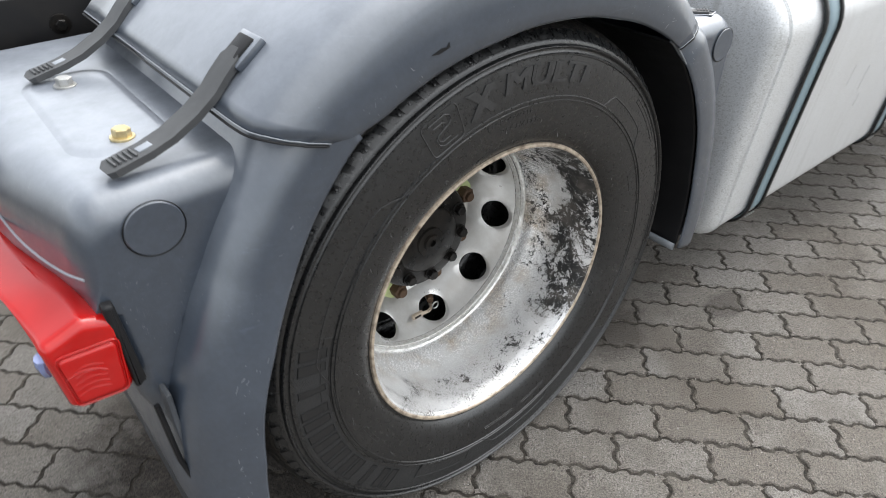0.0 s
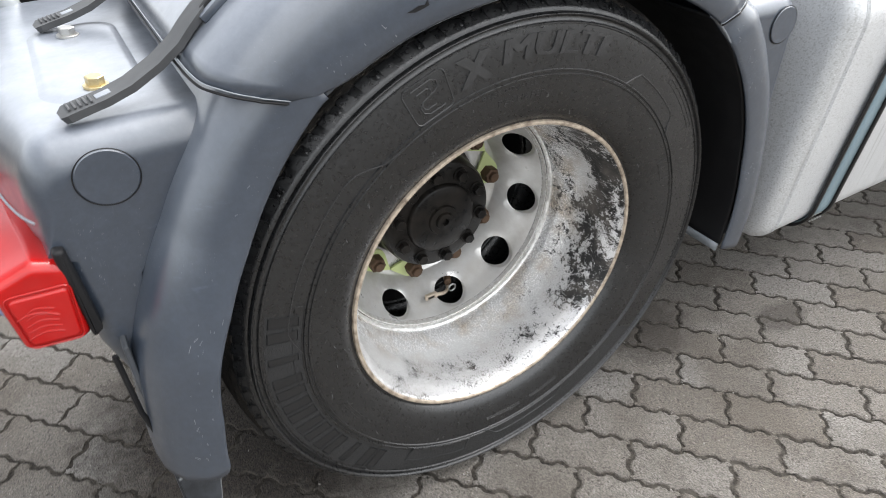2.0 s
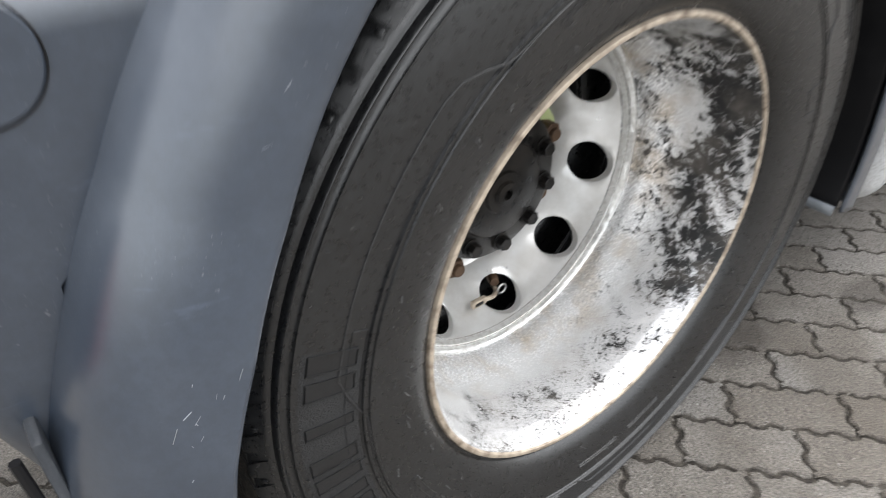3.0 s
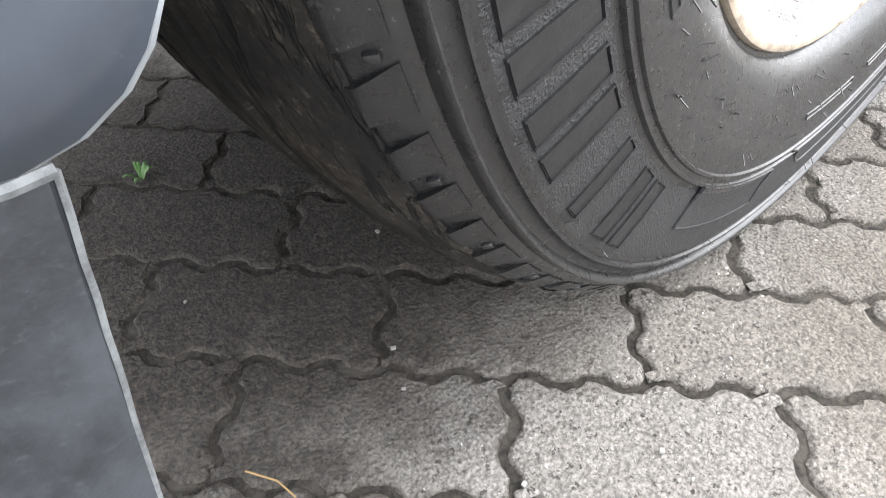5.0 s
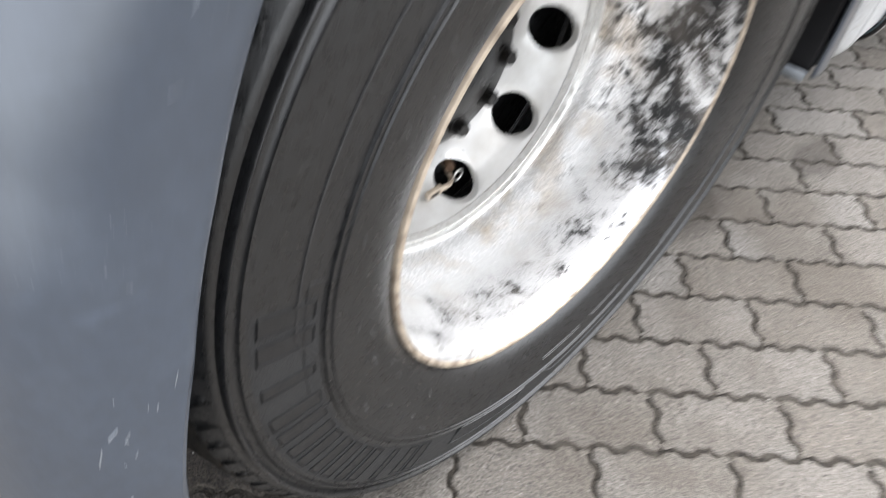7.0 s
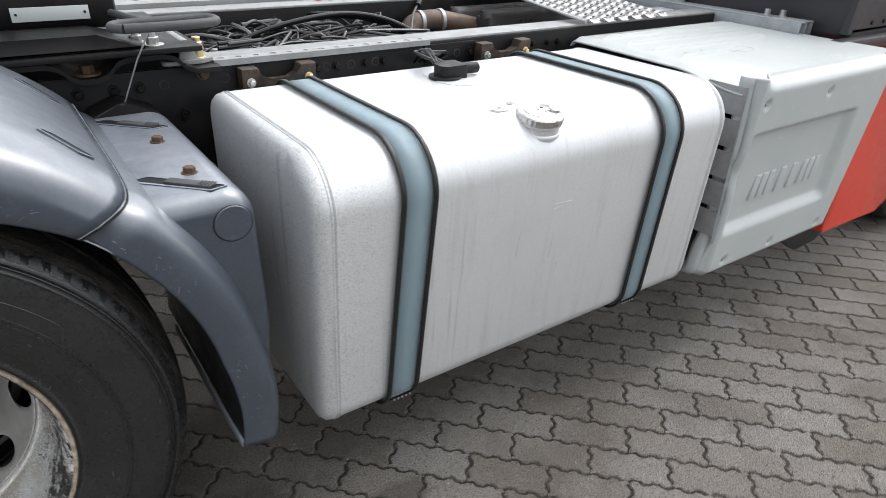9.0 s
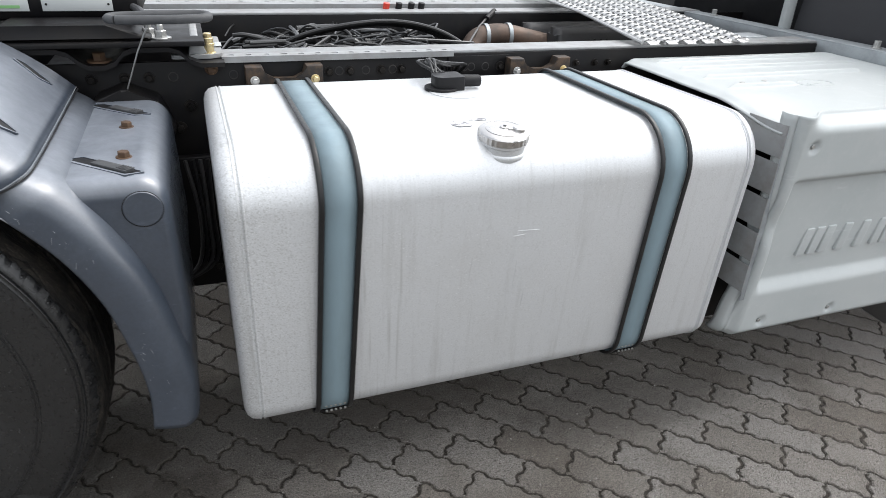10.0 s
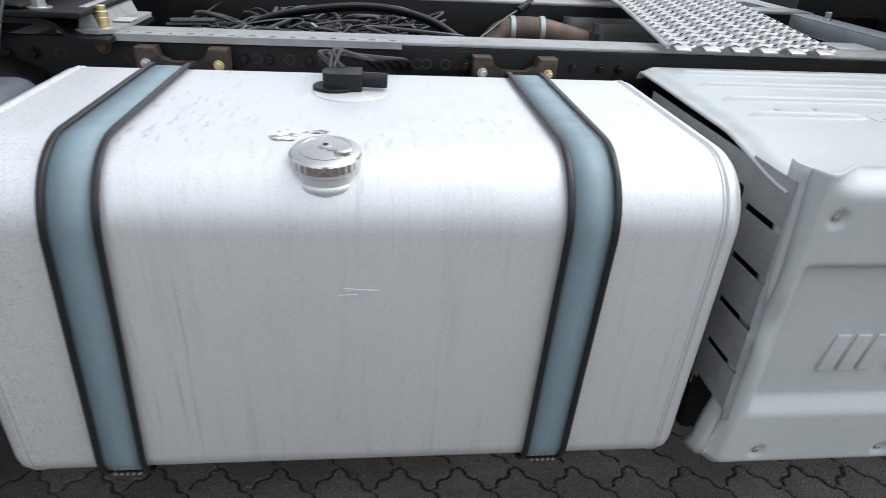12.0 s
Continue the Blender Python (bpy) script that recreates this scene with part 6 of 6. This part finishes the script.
part("sheet_lip", rod([(2.186, 0.69, 1.006), (2.222, 1.16, arch_z(2.21, 1.16) - 0.004), (2.27, 1.80, arch_z(2.21, 1.80) - 0.004)], 0.006, 8), M_ALU, walkway)
beam = new("galvanised_beam")
beam.parent = truck
tagged(beam, "galvanised steel box beam with bolts on top")
BEAM = 3.055
for z, nm in ((0.944, "lower_wall"), (0.998, "upper_wall")):
    part(nm, box((BEAM, 1.29, z), (0.092, 1.92, 0.005), 0.001), M_GALV, beam)
for x, nm in ((BEAM - 0.0435, "side_wall"), (BEAM, "middle_wall"), (BEAM + 0.0435, "side_wall")):
    part(nm, box((x, 1.29, 0.971), (0.005, 1.918, 0.050), 0.001), M_GALV, beam)
for x, y in ((BEAM - 0.01, 0.50), (BEAM + 0.02, 0.45), (BEAM, 1.35)):
    part("beam_bolt", bolt((x, y, 1.0), (0, 0, 1), 0.012, 0.028, 0.017), M_ZINC, beam, angle=30)
part("beam_foot", box((2.80, 0.86, 0.972), (0.12, 0.10, 0.05), 0.008), M_GALV, beam)

# ---- rear of the cab
cab = new("cab_rear")
cab.parent = truck
tagged(cab, "dark grey plastic panels at the back of the cab")
q = rounded([(3.12, 0.93), (3.16, 1.30), (3.30, 1.60), (4.6, 1.60), (4.6, 0.93)], [0.03, 0.1, 0.1, 0, 0], 6)
part("corner_panel", prism(q, 0.20, 0.95, 0.05, segs=4), M_CAB, cab, angle=40)
part("grip_recess", box((3.19, 0.62, 1.10), (0.06, 0.16, 0.05), 0.012), M_BLACKP, cab)
part("lower_trim", box((3.75, 0.18, 0.93), (1.5, 0.06, 0.05), 0.012), M_CAB, cab)
part("pale_edge", box((3.10, 0.975, 1.25), (0.05, 0.03, 0.7), 0.01), M_COVER, cab)
part("rear_wall", box((3.42, 1.5, 1.35), (0.10, 1.1, 0.9), 0.02), M_BLACKP, cab)
for x in (3.30, 3.40, 3.52):
    part("panel_bolt", pin((x, 0.201, 1.0), (0, -1, 0), 0.009, 0.006, 12), M_HUB, cab)

# ---- air pipe and coupling behind the mudguard
air = new("air_pipe")
air.parent = truck
tagged(air, "silver bent air pipe behind the mudguard")
part("tube", rod([(-0.66, 0.74, 0.99), (-0.655, 0.715, 0.985), (-0.645, 0.69, 0.96), (-0.625, 0.672, 0.92), (-0.61, 0.665, 0.86)], 0.021, 16, None, 5), M_GALV, air)
coup = new("yellow_coupling")
coup.parent = truck
tagged(coup, "yellow plastic hose coupling at the frame's end")
part("body", lathe([(0.020, -0.03), (0.030, -0.028), (0.030, 0.0), (0.038, 0.004), (0.038, 0.05), (0.026, 0.055)], 28, (-0.712, 0.50, 0.82)), M_YELLOW, coup, angle=40)
part("arm", box((-0.712, 0.54, 0.765), (0.05, 0.06, 0.08), 0.012), M_YELLOW, coup)

# ---- unseen blocks added along the far side to shade the ground under the truck
part("far_side_light_block", box((1.6, 2.44, 0.565), (5.6, 0.05, 0.89), 0.01), M_BLACKP, chassis)
part("far_wheels_light_block", box((0.0, 2.2, 0.5), (1.0, 0.3, 0.98), 0.05), M_RUBBER, chassis)

# ---------------------------------------------------------------- small things on the ground
weed = thing("weed", "small green weed in a paving joint", "weed")
rnd = random.Random(8)
for k in range(9):
    a = rnd.uniform(0, 2 * math.pi)
    l_ = rnd.uniform(0.012, 0.024)
    c = Vector((-0.431, 0.490, -0.004))
    d = Vector((math.cos(a), math.sin(a), 0))
    s_ = Vector((-d.y, d.x, 0)) * 0.0022
    rings = []
    for t, w_, h in ((0.0, 0.5, 0.0), (0.4, 1.0, 0.010), (0.75, 0.9, 0.013), (1.0, 0.1, 0.011)):
        p = c + d * l_ * t + Vector((0, 0, h))
        rings.append([p - s_ * w_, p + Vector((0, 0, 0.0008)), p + s_ * w_, p - Vector((0, 0, 0.0008))])
    part("leaf", loft(rings), M_LEAF, weed)
straw = thing("straw", "dry straw stalk lying on the paving", "straw")
part("stalk", rod([(-0.521, 0.122, 0.003), (-0.508, 0.100, 0.0035), (-0.505, 0.082, 0.003)], 0.0008, 6), M_STRAW, straw)
paper = thing("paper_scrap", "crumpled white paper scrap on the paving", "litter")
pr = random.Random(2)
bm = bmesh.new()
bmesh.ops.create_icosphere(bm, subdivisions=2, radius=0.017)
for v in bm.verts:
    v.co = v.co * pr.uniform(0.7, 1.2)
    v.co.z = max(v.co.z * 0.5, -0.005)
    v.co += Vector((1.441, -0.405, 0.006))
part("scrap", bm, M_COVER, paper, smooth=False)
crumb = thing("grit", "loose gravel crumbs and dry leaf bits on the paving", "grit", kind="stuff")
bm = bmesh.new()
for k in range(420):
    x, y = rnd.uniform(-0.9, 2.8), rnd.uniform(-0.8, 0.3)
    s_ = rnd.uniform(0.0012, 0.0034)
    box((x, y, s_ * 0.35), (s_ * rnd.uniform(0.8, 2.0), s_, s_ * 0.8), 0.0, Matrix.Rotation(rnd.uniform(0, 3), 4, "Z"), bm)
part("crumbs", bm, M_GRIT, crumb, smooth=False, kind="stuff")

# ---------------------------------------------------------------- paving, stone by stone


def paver_mesh(seed, near):
    rnd_ = random.Random(seed)
    bm_ = bmesh.new()
    levels = ((0.0014, -0.009, 0.0012), (0.0042, -0.0032, 0.0017), (0.0078, 0.0, 0.0017)) if near else ((0.0028, -0.009, 0.0), (0.0056, 0.0, 0.0012))
    loops = []
    for inset, z, jolt in levels:
        pts = paver_outline(inset)[:: 1 if near else 4]
        loops.append([bm_.verts.new((p.x + rnd_.uniform(-1, 1) * jolt, p.y + rnd_.uniform(-1, 1) * jolt, z + rnd_.uniform(-1, 0.5) * 0.0007)) for p in pts])
    for a_, b_ in zip(loops, loops[1:]):
        for i in range(len(a_)):
            j = (i + 1) % len(a_)
            bm_.faces.new((a_[i], a_[j], b_[j], b_[i]))
    bm_.faces.new(loops[-1])
    me_ = bpy.data.meshes.new("paver")
    bm_.to_mesh(me_)
    bm_.free()
    me_.materials.append(M_STONE)
    return me_


stones = [paver_mesh(k, True) for k in range(8)]
plain_stones = [paver_mesh(k, False) for k in range(8)]
rnd = random.Random(11)
verts, faces = [], []
for row in range(-70, 90):
    for col in range(-70, 90):
        x, y = NODE + ALONG * LONG * (col + (0.0 if row % 2 else 0.5)) + ACROSS * PITCH * row
        if not (-3.0 < x < 9.0 and -2.6 < y < 5.0):
            continue
        tilt = [rnd.uniform(-1, 1) * 0.006 for _ in range(2)]
        m = Matrix.Translation((x, y, rnd.uniform(-0.0022, 0.0))) @ Euler((tilt[0], tilt[1], TURN)).to_matrix().to_4x4()
        pick = rnd.randrange(8)
        me = plain_stones[pick]
        if -0.95 < x < 2.9 and -0.95 < y < 0.5:
            ob = new("paver", stones[pick])
            ob.parent, ob.matrix_basis = ground, m
        else:
            base = len(verts)
            verts += [m @ p.co for p in me.vertices]
            faces += [[base + i for i in p.vertices] for p in me.polygons]
me = bpy.data.meshes.new("more_pavers")
me.from_pydata(verts, [], faces)
me.materials.append(M_STONE)
tagged(new("more_pavers", me), kind="stuff").parent = ground
